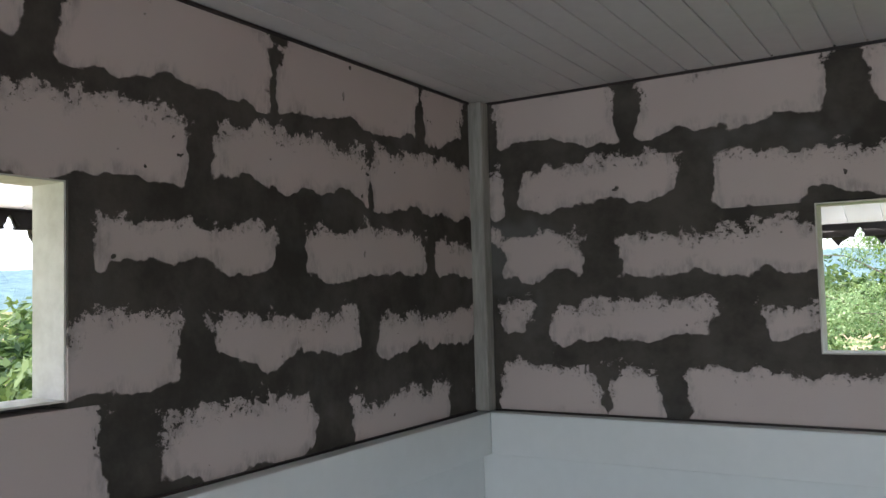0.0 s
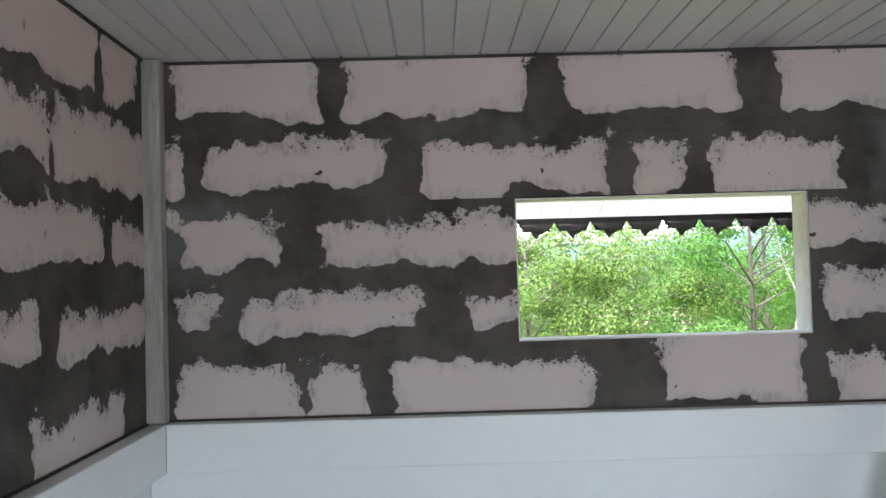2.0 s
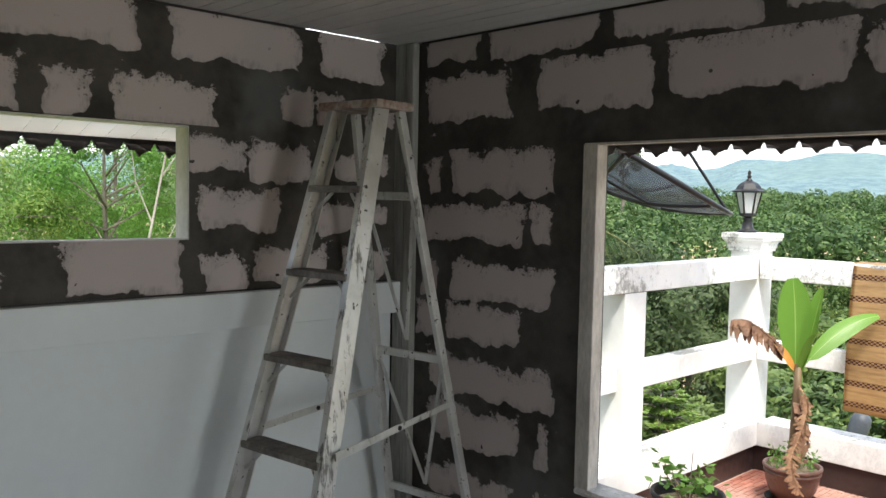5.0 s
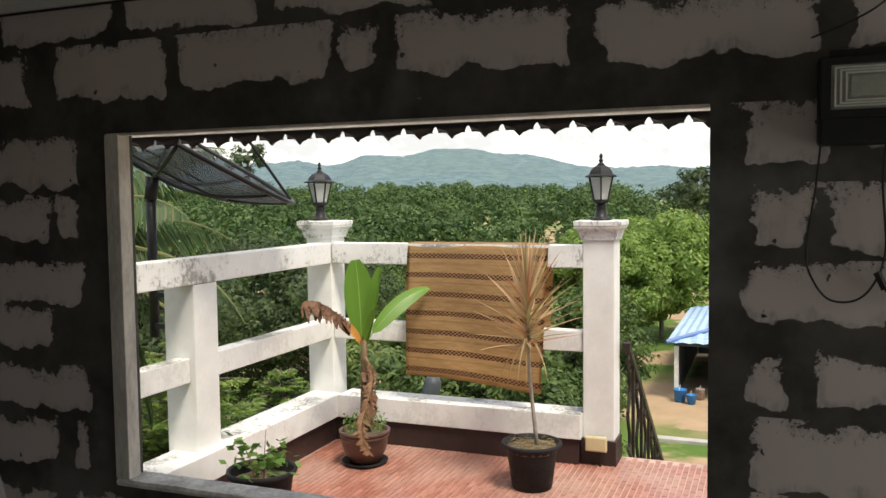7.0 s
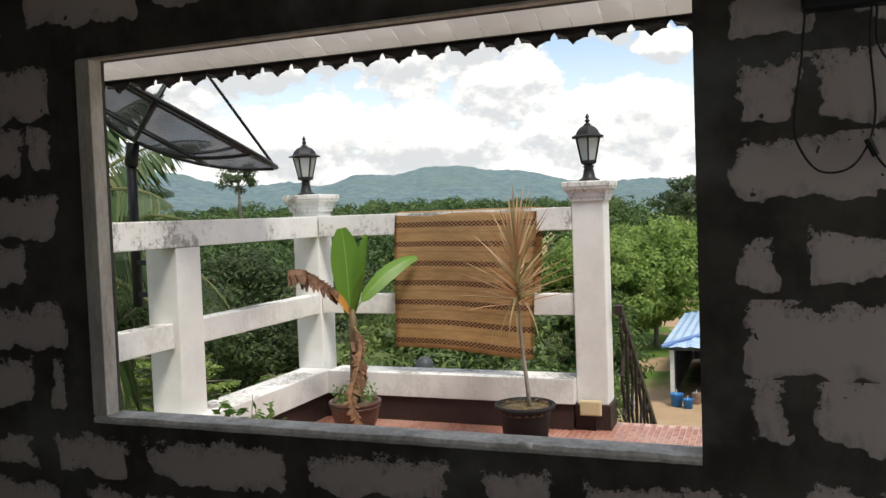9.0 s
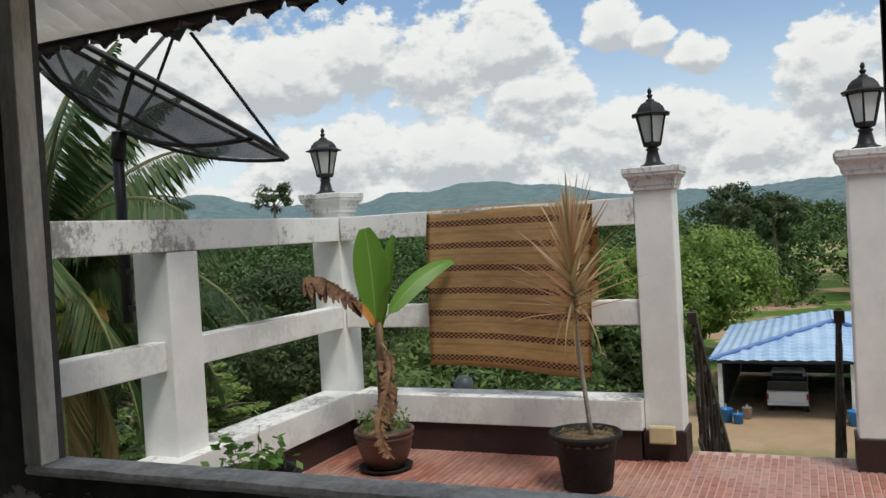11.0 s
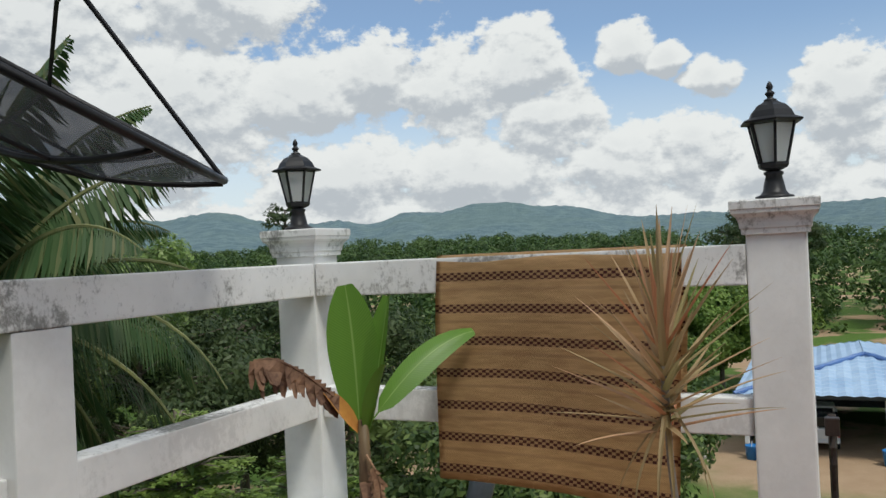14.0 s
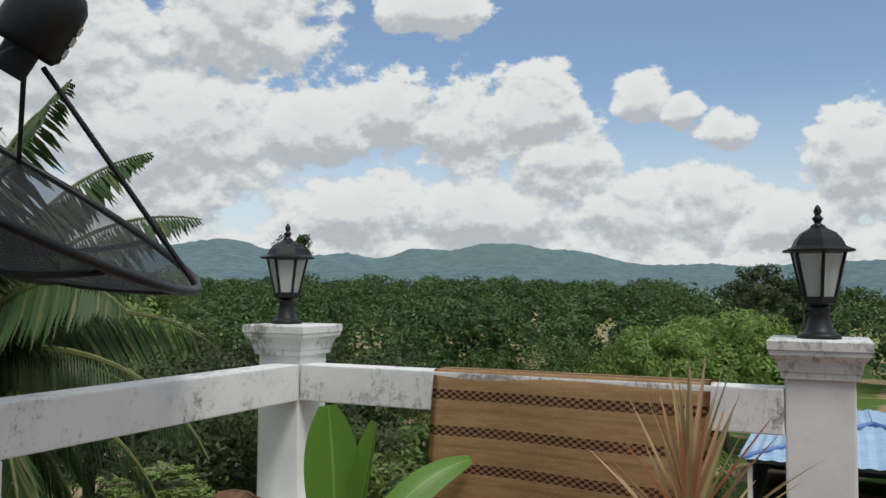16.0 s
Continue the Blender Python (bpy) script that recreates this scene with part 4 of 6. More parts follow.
# ---- floodlight and its cable on the east wall ----
def floodlight():
    p = thing("floodlight", (XE - 0.002, -0.885, 1.93), "black square floodlight with ribbed reflector, hung on the wall", "lamp")
    part("housing", box(-0.06, 0.0, -0.125, 0.125, -0.105, 0.105, 0.012), M_BLACK, p)
    part("bezel", wall_with_hole("x", -0.07, -0.058, -0.118, 0.118, -0.04, 0.1, [(-0.098, 0.098, -0.022, 0.085)]), M_BLACK, p)
    part("reflector", box(-0.062, -0.056, -0.098, 0.098, -0.022, 0.085, 0.002), M_FLOODGLASS, p, "ribbed clear reflector")
    part("led_panel", box(-0.066, -0.06, -0.055, 0.055, 0.008, 0.058, 0.002), M_FLOODGLASS, p, "yellow light panel")
    for k, w in enumerate((0.09, 0.078, 0.066)):
        part("reflector_rib", wall_with_hole("x", -0.067, -0.062, -w, w, 0.032 - w * 0.52, 0.032 + w * 0.52, [(-w + 0.004, w - 0.004, 0.036 - w * 0.52, 0.028 + w * 0.52)]), M_REVEAL, p)
    part("bracket", bar((-0.02, -0.1, 0.11), (-0.02, 0.1, 0.11), 0.03, 0.006, (1, 0, 0)), M_BLACK, p)
    part("cable", tube(eased([(-0.03, 0.115, -0.08), (-0.02, 0.125, -0.2), (-0.02, 0.145, -0.36), (-0.02, 0.13, -0.43), (-0.02, 0.09, -0.48), (-0.02, 0.03, -0.478), (-0.02, -0.01, -0.43), (-0.02, -0.03, -0.35), (-0.03, -0.02, -0.2), (-0.03, -0.025, -0.1)]), 0.0028, 6), M_CABLE, p)
    part("cable", tube(eased([(-0.03, -0.035, -0.1), (-0.02, -0.04, -0.2), (-0.02, -0.095, -0.29), (-0.02, -0.075, -0.38), (-0.02, -0.085, -0.46), (-0.02, -0.06, -0.485), (-0.02, -0.03, -0.45), (-0.02, -0.012, -0.41)]), 0.0028, 6), M_CABLE, p)
    part("plug", tube([(-0.02, -0.012, -0.41), (-0.02, -0.03, -0.45)], 0.009, 8), M_CABLE, p)
    part("cable", tube(eased([(-0.01, 0.14, 0.16), (-0.012, 0.06, 0.19), (-0.015, 0.0, 0.22), (-0.012, -0.06, 0.27)]), 0.0028, 6), M_CABLE, p)


floodlight()


# ---- plants in pots ----
def pot(p, prof, material, soil_r, soil_z, sides=28):
    part("pot", lathe(prof, sides), material, p, smooth=True)
    part("soil", lathe([(soil_r, soil_z - 0.02), (soil_r, soil_z), (soil_r * 0.6, soil_z + 0.008), (0.01, soil_z + 0.012)], 20), M_SOIL, p)


def blade(length, width, bend, tilt, az, base, nseg=9, fold=0.25, tears=0, rng=None, roll=0.0, stalk=0.0, skew=1.0):
    """A broad arching leaf that leaves base in direction az, tilt degrees above level, bending down by bend degrees, turned by roll about its rib."""
    bm = bmesh.new()
    lay = bm.loops.layers.uv.new("leaf")
    d = Vector((math.cos(az), math.sin(az), 0))
    flat = Vector((-math.sin(az), math.cos(az), 0))
    pos, rows = Vector(base), []
    for i in range(nseg + 1):
        s = i / nseg
        ang = radians(tilt - bend * s * s)
        t = d * math.cos(ang) + Vector((0, 0, 1)) * math.sin(ang)
        side = Matrix.Rotation(radians(roll), 3, t) @ flat
        nrm = side.cross(t)
        f = max(0.0, (s - stalk) / (1 - stalk))
        w = width * 0.5 * (max(0.06, math.sin(math.pi * min(0.955, 0.06 + 0.9 * f ** skew)) ** 0.6) if s >= stalk else 0.06)
        row = []
        for k in (-1, -0.5, 0, 0.5, 1):
            jit = rng.uniform(-tears, tears) if rng is not None and abs(k) == 1 else 0
            row.append((bm.verts.new(pos + side * (w * k * (1 + jit)) - nrm * (fold * w * (abs(k) - 0.5)) + Vector((0, 0, jit * 0.05))), k, s))
        rows.append(row)
        pos = pos + t * (length / nseg)
    for a, b in zip(rows, rows[1:]):
        for k in range(4):
            if tears and rng is not None and abs(k - 1.5) > 1 and rng.random() < tears * 0.45:
                continue
            f = bm.faces.new((a[k][0], a[k + 1][0], b[k + 1][0], b[k][0]))
            for lp, src in zip(f.loops, (a[k], a[k + 1], b[k + 1], b[k])):
                lp[lay].uv = (src[1], src[2])
    return bm


def banana_plant():
    rng = random.Random(4)
    p = thing("banana_plant", (4.0, 1.775, 0), "young banana plant with one withered leaf in a brown clay pot", "potted plant")
    part("saucer", lathe([(0.11, 0.0), (0.135, 0.004), (0.15, 0.026), (0.145, 0.026), (0.13, 0.012), (0.01, 0.012)], 28), M_PLASTIC, p, "dark plastic saucer", smooth=True)
    pot(p, [(0.09, 0.013), (0.105, 0.03), (0.135, 0.09), (0.15, 0.14), (0.152, 0.175), (0.16, 0.18), (0.16, 0.192), (0.153, 0.196), (0.16, 0.202), (0.166, 0.208), (0.166, 0.222), (0.15, 0.224), (0.142, 0.2), (0.142, 0.19)], M_CLAY, 0.143, 0.2)
    part("stem", tube([(0, 0, 0.19), (0.008, 0.0, 0.4), (0.0, -0.005, 0.6), (-0.005, -0.01, 0.82)], [0.034, 0.028, 0.024, 0.02], 10), M_STEM, p, smooth=True)
    part("leaf", blade(0.54, 0.19, 8, 88, radians(80), (0, 0.01, 0.78), 16, 0.16, roll=-62, skew=1.35), M_BANANA, p, smooth=True)
    part("leaf", blade(0.50, 0.1, 4, 80, radians(-62), (0.0, -0.02, 0.78), 10, 0.7, roll=50), M_BANANA, p, smooth=True)
    part("leaf", blade(0.28, 0.075, 30, 74, radians(-110), (0.0, -0.02, 0.78), 8, 0.9, roll=20), M_BANANA, p, smooth=True)
    part("leaf", blade(0.60, 0.115, 42, 46, radians(-36), (0, -0.01, 0.78), 14, -0.2, roll=46, stalk=0.15), M_BANANA, p, smooth=True)
    part("withered_leaf", blade(0.2, 0.07, 14, 56, radians(136), (-0.01, 0.01, 0.78), 6, 0.6, roll=-50), worn("yellowed_leaf", (0.5, 0.24, 0.05), (0.3, 0.1, 0.03), 0.7), p, "orange withering leaf stalk", smooth=True)
    dry = bmesh.new()
    rib = eased([(-0.075, 0.07, 0.92), (-0.125, 0.12, 0.985), (-0.18, 0.17, 1.04), (-0.235, 0.222, 1.075), (-0.27, 0.255, 1.07)], 4)
    tube(rib, [0.006 - 0.004 * i / (len(rib) - 1) for i in range(len(rib))], 5, dry)
    for i, q in enumerate(rib):
        for e in range(2):
            if rng.random() < 0.15:
                continue
            w0, ln = rng.uniform(0.014, 0.026), rng.uniform(0.07, 0.13) * (0.7 + 0.5 * i / len(rib))
            a = q + Vector((-0.012, 0.011, 0)) * (e - 0.5)
            along = Vector((-0.7, 0.68, 0.1)) * w0
            sway = Vector((rng.uniform(-0.25, 0.15), rng.uniform(-0.25, 0.15), -1))
            top0, top1 = dry.verts.new(a - along), dry.verts.new(a + along)
            mid0, mid1 = dry.verts.new(a - along * 0.9 + sway * ln * 0.5 + Vector((0.01, 0.01, 0))), dry.verts.new(a + along * 0.9 + sway * ln * 0.5)
            end0, end1 = dry.verts.new(a - along * 0.3 + sway * ln), dry.verts.new(a + along * 0.25 + sway * ln * 0.93)
            dry.faces.new((top0, top1, mid1, mid0))
            dry.faces.new((mid0, mid1, end1, end0))
    part("withered_leaf", dry, M_DEAD, p, "torn brown withered leaf")
    torn = bmesh.new()
    rib = eased([(-0.03, -0.03, 0.70), (-0.05, -0.09, 0.62), (-0.07, -0.09, 0.53), (-0.11, -0.07, 0.40), (-0.155, -0.055, 0.30), (-0.19, -0.085, 0.20), (-0.19, -0.14, 0.12)], 5)
    tube(rib, [0.005 - 0.003 * i / (len(rib) - 1) for i in range(len(rib))], 5, torn)
    for i, q in enumerate(rib[3:-1]):
        wide = 0.035 + 0.035 * math.sin(math.pi * min(1, i / (len(rib) - 5)))
        for e in (-1, 1):
            w0 = rng.uniform(0.008, 0.016)
            out = Vector((rng.uniform(-0.35, 0.1), e, rng.uniform(-1.0, -0.35))).normalized() * wide * rng.uniform(0.5, 1.15)
            along, puff = Vector((0, 0, w0)), Vector((-0.012 * rng.random(), 0, 0))
            row = [(torn.verts.new(q + out * s + puff * (4 * s * (1 - s)) - along * c), torn.verts.new(q + out * s + puff * (4 * s * (1 - s)) + along * c)) for s, c in ((0, 1), (0.5, 0.9), (1, 0.3))]
            for a, b in zip(row, row[1:]):
                torn.faces.new((a[0], a[1], b[1], b[0]))
    part("hanging_dry_leaf", torn, worn("torn_straw_leaf", (0.46, 0.29, 0.17), (0.17, 0.09, 0.055), 0.8, big=14, fine=60, amount=0.55), p, "torn pale brown leaf hanging over the pot rim")
    for k in range(3):
        z = 0.62 - 0.06 * k
        part("hanging_dry_leaf", blade(0.20 + 0.015 * k, 0.075, 30, -62 - 3 * k, radians(-120 + rng.uniform(-50, 50)), (0.0, -0.025, z), 9, 0.7, 0.6, rng, roll=rng.uniform(-40, 40)), M_DEAD, p, "dry brown leaf hanging along the stem")
    g = np.random.default_rng(5)
    n = 260
    a, r = g.uniform(0, 2 * np.pi, n), 0.14 * np.sqrt(g.uniform(0, 1, n))
    c = np.stack([r * np.cos(a), r * np.sin(a), 0.2 + g.uniform(0.0, 0.13, n)], axis=1)
    weeds = quads("weeds", leaf_quads(g, c, 0.035, 0.014, -0.5), M_LEAF_POT, p)
    tagged(weeds, "small green weeds", kind="stuff")
    return p


def dracaena():
    g = random.Random(8)
    p = thing("dracaena_plant", (3.93, 0.64, 0), "bronze spiky dracaena on a thin cane in a black plastic pot", "potted plant")
    pot(p, [(0.11, 0.0), (0.118, 0.004), (0.15, 0.24), (0.152, 0.245), (0.172, 0.248), (0.178, 0.256), (0.176, 0.272), (0.165, 0.274), (0.158, 0.262), (0.15, 0.25), (0.148, 0.235)], M_PLASTIC, 0.149, 0.242)
    part("cane", tube([(0.01, -0.03, 0.22), (0.005, -0.02, 0.35), (0.0, 0.0, 0.55), (-0.005, 0.015, 0.75), (-0.01, 0.02, 0.98), (-0.01, 0.02, 1.16)], [0.013, 0.012, 0.011, 0.011, 0.012, 0.01], 8), M_CANE, p, smooth=True)

    def strap(length, width, tilt, bend, az, base):
        bm = bmesh.new()
        d, side = Vector((math.cos(az), math.sin(az), 0)), Vector((-math.sin(az), math.cos(az), 0))
        pos, rows, n = Vector(base), [], 7
        for i in range(n + 1):
            s = i / n
            ang = radians(tilt - bend * s * s)
            w = width * 0.5 * (1 - s ** 2.2) + 0.0006
            up = Vector((0, 0, 1)) * math.cos(ang) - d * math.sin(ang)
            rows.append((bm.verts.new(pos + side * w + up * w * 0.5), bm.verts.new(pos), bm.verts.new(pos - side * w + up * w * 0.5)))
            pos = pos + (d * math.cos(ang) + Vector((0, 0, 1)) * math.sin(ang)) * (length / n)
        for a, b in zip(rows, rows[1:]):
            bm.faces.new((a[0], a[1], b[1], b[0]))
            bm.faces.new((a[1], a[2], b[2], b[1]))
        return bm
    for k in range(66):
        f = k / 65
        z = 0.84 + 0.32 * f
        tilt = 8 + 70 * f ** 0.9 + g.uniform(-9, 9)
        part("leaf", strap(g.uniform(0.28, 0.43), 0.023, tilt, g.uniform(0, 16) * (1.05 - f), k * 2.39996 + g.uniform(-0.2, 0.2), (-0.01, 0.02, z)), M_LEAF_DRAC, p)
    for k in range(6):
        part("dry_leaf", strap(0.34, 0.015, -35 - g.uniform(0, 25), 40, 1.9 + k * 0.5 + g.uniform(-0.3, 0.3), (-0.01, 0.02, 0.9 + 0.01 * k)), M_LEAF_DRY, p, "dry drooping leaf")
    r = np.random.default_rng(6)
    n = 150
    a, q = r.uniform(0, 2 * np.pi, n), 0.145 * np.sqrt(r.uniform(0, 1, n))
    c = np.stack([q * np.cos(a), q * np.sin(a), 0.255 + r.uniform(0, 0.015, n)], axis=1)
    quads("straw", leaf_quads(r, c, 0.08, 0.004, 0, 0.8), M_LEAF_DRY, p, "dry straw on the soil")
    return p


def small_plant():
    p = thing("small_potted_plant", (2.93, 1.84, 0), "straggly green seedling in a wide black plastic pot", "potted plant")
    pot(p, [(0.12, 0.0), (0.13, 0.004), (0.165, 0.255), (0.18, 0.262), (0.188, 0.276), (0.184, 0.29), (0.175, 0.292), (0.166, 0.28), (0.162, 0.25), (0.158, 0.22)], M_PLASTIC, 0.159, 0.23)
    g = np.random.default_rng(11)
    for k in range(7):
        a = k * 0.9 + 0.4
        top = Vector((0.12 * math.cos(a), 0.12 * math.sin(a), 0.31 + 0.10 * ((k * 37) % 5) / 5))
        part("stem", tube([(0.02 * math.cos(a), 0.02 * math.sin(a), 0.22), (0.06 * math.cos(a), 0.06 * math.sin(a), 0.30), tuple(top)], [0.004, 0.003, 0.002], 5), M_STEM, p)
        c = np.array(top) + g.normal(size=(16, 3)) * 0.045
        quads("leaves", leaf_quads(g, c, 0.06, 0.03, 0.1, 0.4), M_LEAF_POT, p)
    for a, h in ((0.3, 0.47), (2.0, 0.42)):
        part("dead_twig", tube([(0.03, 0.03, 0.22), (0.05 * math.cos(a), 0.05 * math.sin(a), h * 0.7), (0.09 * math.cos(a), 0.09 * math.sin(a), h)], [0.003, 0.0025, 0.0015], 5), M_BARK, p)
    return p


banana_plant()
dracaena()
small_plant()


# ---- satellite dish ----
def dish():
    p = thing("satellite_dish", (3.115, 2.675, 0.92), "large black mesh satellite dish on a pole bracketed to the post", "satellite dish")
    axis = Vector((0.238, -0.45, 0.858)).normalized()
    rim_r, depth = 0.757, 0.24
    top = Vector((0.0, -0.04, 0.95))
    q = axis.to_track_quat("Z", "Y").to_matrix().to_4x4()
    q.translation = top
    part("pole", tube([(0, 0, 0), (0, 0, 0.91)], 0.028, 12), M_BLACK, p, smooth=True)
    for z in (0.07, 0.25):
        part("bracket", bar((0, 0, z), (-0.04, -0.217, z), 0.03, 0.03, (0, 0, 1), 0.003), M_BLACK, p)
    part("pole_head", tube([(0, 0.0, 0.8), (0, -0.02, 0.93)], 0.036, 12), M_BLACK, p, smooth=True)

    def along(r, a, lift=0.0):
        return q @ Vector((r * math.cos(a), r * math.sin(a), depth * (r / rim_r) ** 2 + lift))
    bm = bmesh.new()
    rings, n = [], 48
    for i in range(1, 11):
        rings.append([bm.verts.new(along(rim_r * i / 10, 2 * math.pi * k / n)) for k in range(n)])
    for a, b in zip(rings, rings[1:]):
        for k in range(n):
            bm.faces.new((a[k], a[(k + 1) % n], b[(k + 1) % n], b[k]))
    bm.faces.new(rings[0][::-1])
    part("mesh_bowl", bm, M_DISH, p, "fine black mesh bowl", smooth=True)
    part("rim", tube([along(rim_r, 2 * math.pi * k / 48) for k in range(48)], 0.014, 8, closed=True), M_BLACK, p, smooth=True)
    part("inner_ring", tube([along(rim_r * 0.55, 2 * math.pi * k / 40, -0.01) for k in range(40)], 0.008, 6, closed=True), M_BLACK, p, smooth=True)
    for k in range(8):
        a = 2 * math.pi * (k + 0.3) / 8
        part("rib", tube([along(rim_r * i / 8, a, -0.012) for i in range(0, 9)], 0.011, 6), M_BLACK, p, smooth=True)
    focus = q @ Vector((0, 0, 0.60))
    for k in range(4):
        a = 2 * math.pi * (k + 0.15) / 4
        part("feed_strut", tube([along(rim_r, a), focus + (along(rim_r, a) - focus).normalized() * 0.08], 0.009, 6), M_BLACK, p)
    cup = lathe([(0.085, -0.02), (0.1, 0.0), (0.1, 0.12), (0.095, 0.16), (0.075, 0.19), (0.04, 0.205), (0.002, 0.21)], 24)
    m = q.copy()
    m.translation = focus
    bmesh.ops.transform(cup, matrix=m, verts=cup.verts[:])
    lnb = part("feed_cover", cup, M_BLACK, p, "black plastic feed cover with pale lettering", smooth=True)
    for k, (h0, h1) in enumerate(((0.015, 0.045), (0.055, 0.085), (0.095, 0.12))):
        a = -0.35
        tag = box(0.098, 0.103, -0.02, 0.022, h0, h1, 0.002)
        bmesh.ops.transform(tag, matrix=m @ pose(0, 0, 0, 0, 0, -75), verts=tag.verts[:])
        part("mark", tag, M_REVEAL, lnb, "pale plain mark")
    throat = lathe([(0.05, -0.1), (0.05, -0.02), (0.08, -0.02)], 20)
    bmesh.ops.transform(throat, matrix=m, verts=throat.verts[:])
    part("feed_horn", throat, M_GREY, p, smooth=True)
    return p


dish()


# ---- iron stair rails and stairs ----
def stair_rail(y):
    p = thing("stair_railing", (4.66, y, 0.0), "dark wrought iron stair railing going down", "railing", "iron stair railings")
    slope = -0.72
    n = 12
    part("handrail", bar((0.0, 0, 0.75), (2.6, 0, 0.75 + slope * 2.6), 0.05, 0.03, (0, 1, 0), 0.006), M_IRON, p)
    part("bottom_rail", bar((0.02, 0, 0.06), (2.6, 0, 0.06 + slope * 2.58), 0.02, 0.02, (0, 1, 0)), M_IRON, p)
    part("newel", box(-0.055, -0.015, -0.025, 0.025, 0.70, 0.765, 0.005), M_IRON, p)
    for k in range(n):
        x = 0.06 + 0.19 * k
        z = slope * x
        pts = []
        for i in range(13):
            s = i / 12
            wob = 0.04 * math.sin(s * math.pi * 4) if k % 2 == 0 else 0.0
            pts.append((x + wob, 0.0, z + 0.06 + 0.68 * s))
        part("baluster", tube(pts, 0.012, 6), M_IRON, p)
    return p


first_rail = stair_rail(0.20)
copy_thing(first_rail, pose(4.66, -0.515, 0.0))
stairs = thing("stairs", (TX1, -0.16, 0), "concrete stair going down from the terrace", "stairs", kind="structure")
me_step = mesh_of("step", box(0, 0.27, -0.42, 0.42, -0.18, 0, 0.006), M_CONCRETE)
for k in range(14):
    o = new("step", me_step)
    o.parent = stairs
    o.matrix_local = pose(0.26 * k + 0.002, 0, -0.19 * (k + 1))


# ---- outside: ground, hills, woods ----
def ground_z(x, y):
    d = math.hypot(x - 1.0, y)
    if d < 5:
        return -4.6
    if d < 30:
        return -4.6 - 2.7 * (d - 5) / 25
    return -7.3 - 0.7 * min(1.0, (d - 30) / 60)


def ground_mesh():
    bm = bmesh.new()
    radii = [0.5, 3, 6, 10, 14, 18, 24, 30, 38, 48, 60, 90, 140, 250, 500, 1000, 2000, 4200]
    n, rings = 64, []
    for r in radii:
        rings.append([bm.verts.new((1 + r * math.cos(2 * math.pi * k / n), r * math.sin(2 * math.pi * k / n), ground_z(1 + r * math.cos(2 * math.pi * k / n), r * math.sin(2 * math.pi * k / n)) + (0.12 * noise.noise((r * 0.3, k, 0)) if r < 90 else 0))) for k in range(n)])
    for a, b in zip(rings, rings[1:]):
        for k in range(n):
            bm.faces.new((a[k], b[k], b[(k + 1) % n], a[(k + 1) % n]))
    bm.faces.new(rings[0])
    return bm


ground = part("ground", ground_mesh(), M_GROUND, None, smooth=True)
tagged(ground, "grass and bare sandy earth below the house", "ground", kind="structure")


def hill_height(az):
    """Height of the skyline in degrees by direction in degrees."""
    h = 1.74
    for c, w, a in ((19.8, 5.6, 1.5), (26.8, 1.5, 0.6), (24.5, 3.5, 0.4), (31.5, 3.0, 0.75), (39.5, 4.2, 1.6), (46, 3, 0.9), (8.0, 3.0, 0.2), (-3, 5, 0.45), (14.5, 2, 0.35), (60, 12, 1.2), (120, 30, 1.0), (-60, 30, 1.0)):
        h += a * math.exp(-((az - c) / w) ** 2)
    return h


def hills():
    bm = bmesh.new()
    rows = []
    shares = [(1500 + 1100 * k / 26, (k / 26) ** 0.9) for k in range(27)] + [(2900, 0.8)]
    azs = [a * 0.2 for a in range(-200, 800)]
    for r, s in shares:
        row = []
        for az in azs:
            top = math.tan(radians(hill_height(az))) * 2600
            bumpy = 9 * noise.noise((az * 0.6, r * 0.004, 0)) + 6 * noise.noise((az * 2.7, r * 0.01, 3)) + 2.5 * noise.noise((az * 9, r * 0.03, 5))
            ridge = 5 * noise.noise((az * 0.25, r * 0.003, 7)) * (1 - abs(2 * s - 1))
            z = -8 + (top + 8) * s + (bumpy * 0.8 + ridge) * (0.15 + 0.85 * s if s > 0 else 0)
            a = radians(az)
            row.append(bm.verts.new((r * math.cos(a), r * math.sin(a), z)))
        rows.append(row)
    for a, b in zip(rows, rows[1:]):
        for k in range(len(azs) - 1):
            bm.faces.new((a[k], a[k + 1], b[k + 1], b[k]))
    return bm


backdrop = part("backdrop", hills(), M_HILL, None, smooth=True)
tagged(backdrop, "low wooded hills, blue distance haze in their colour", "hills", kind="structure")


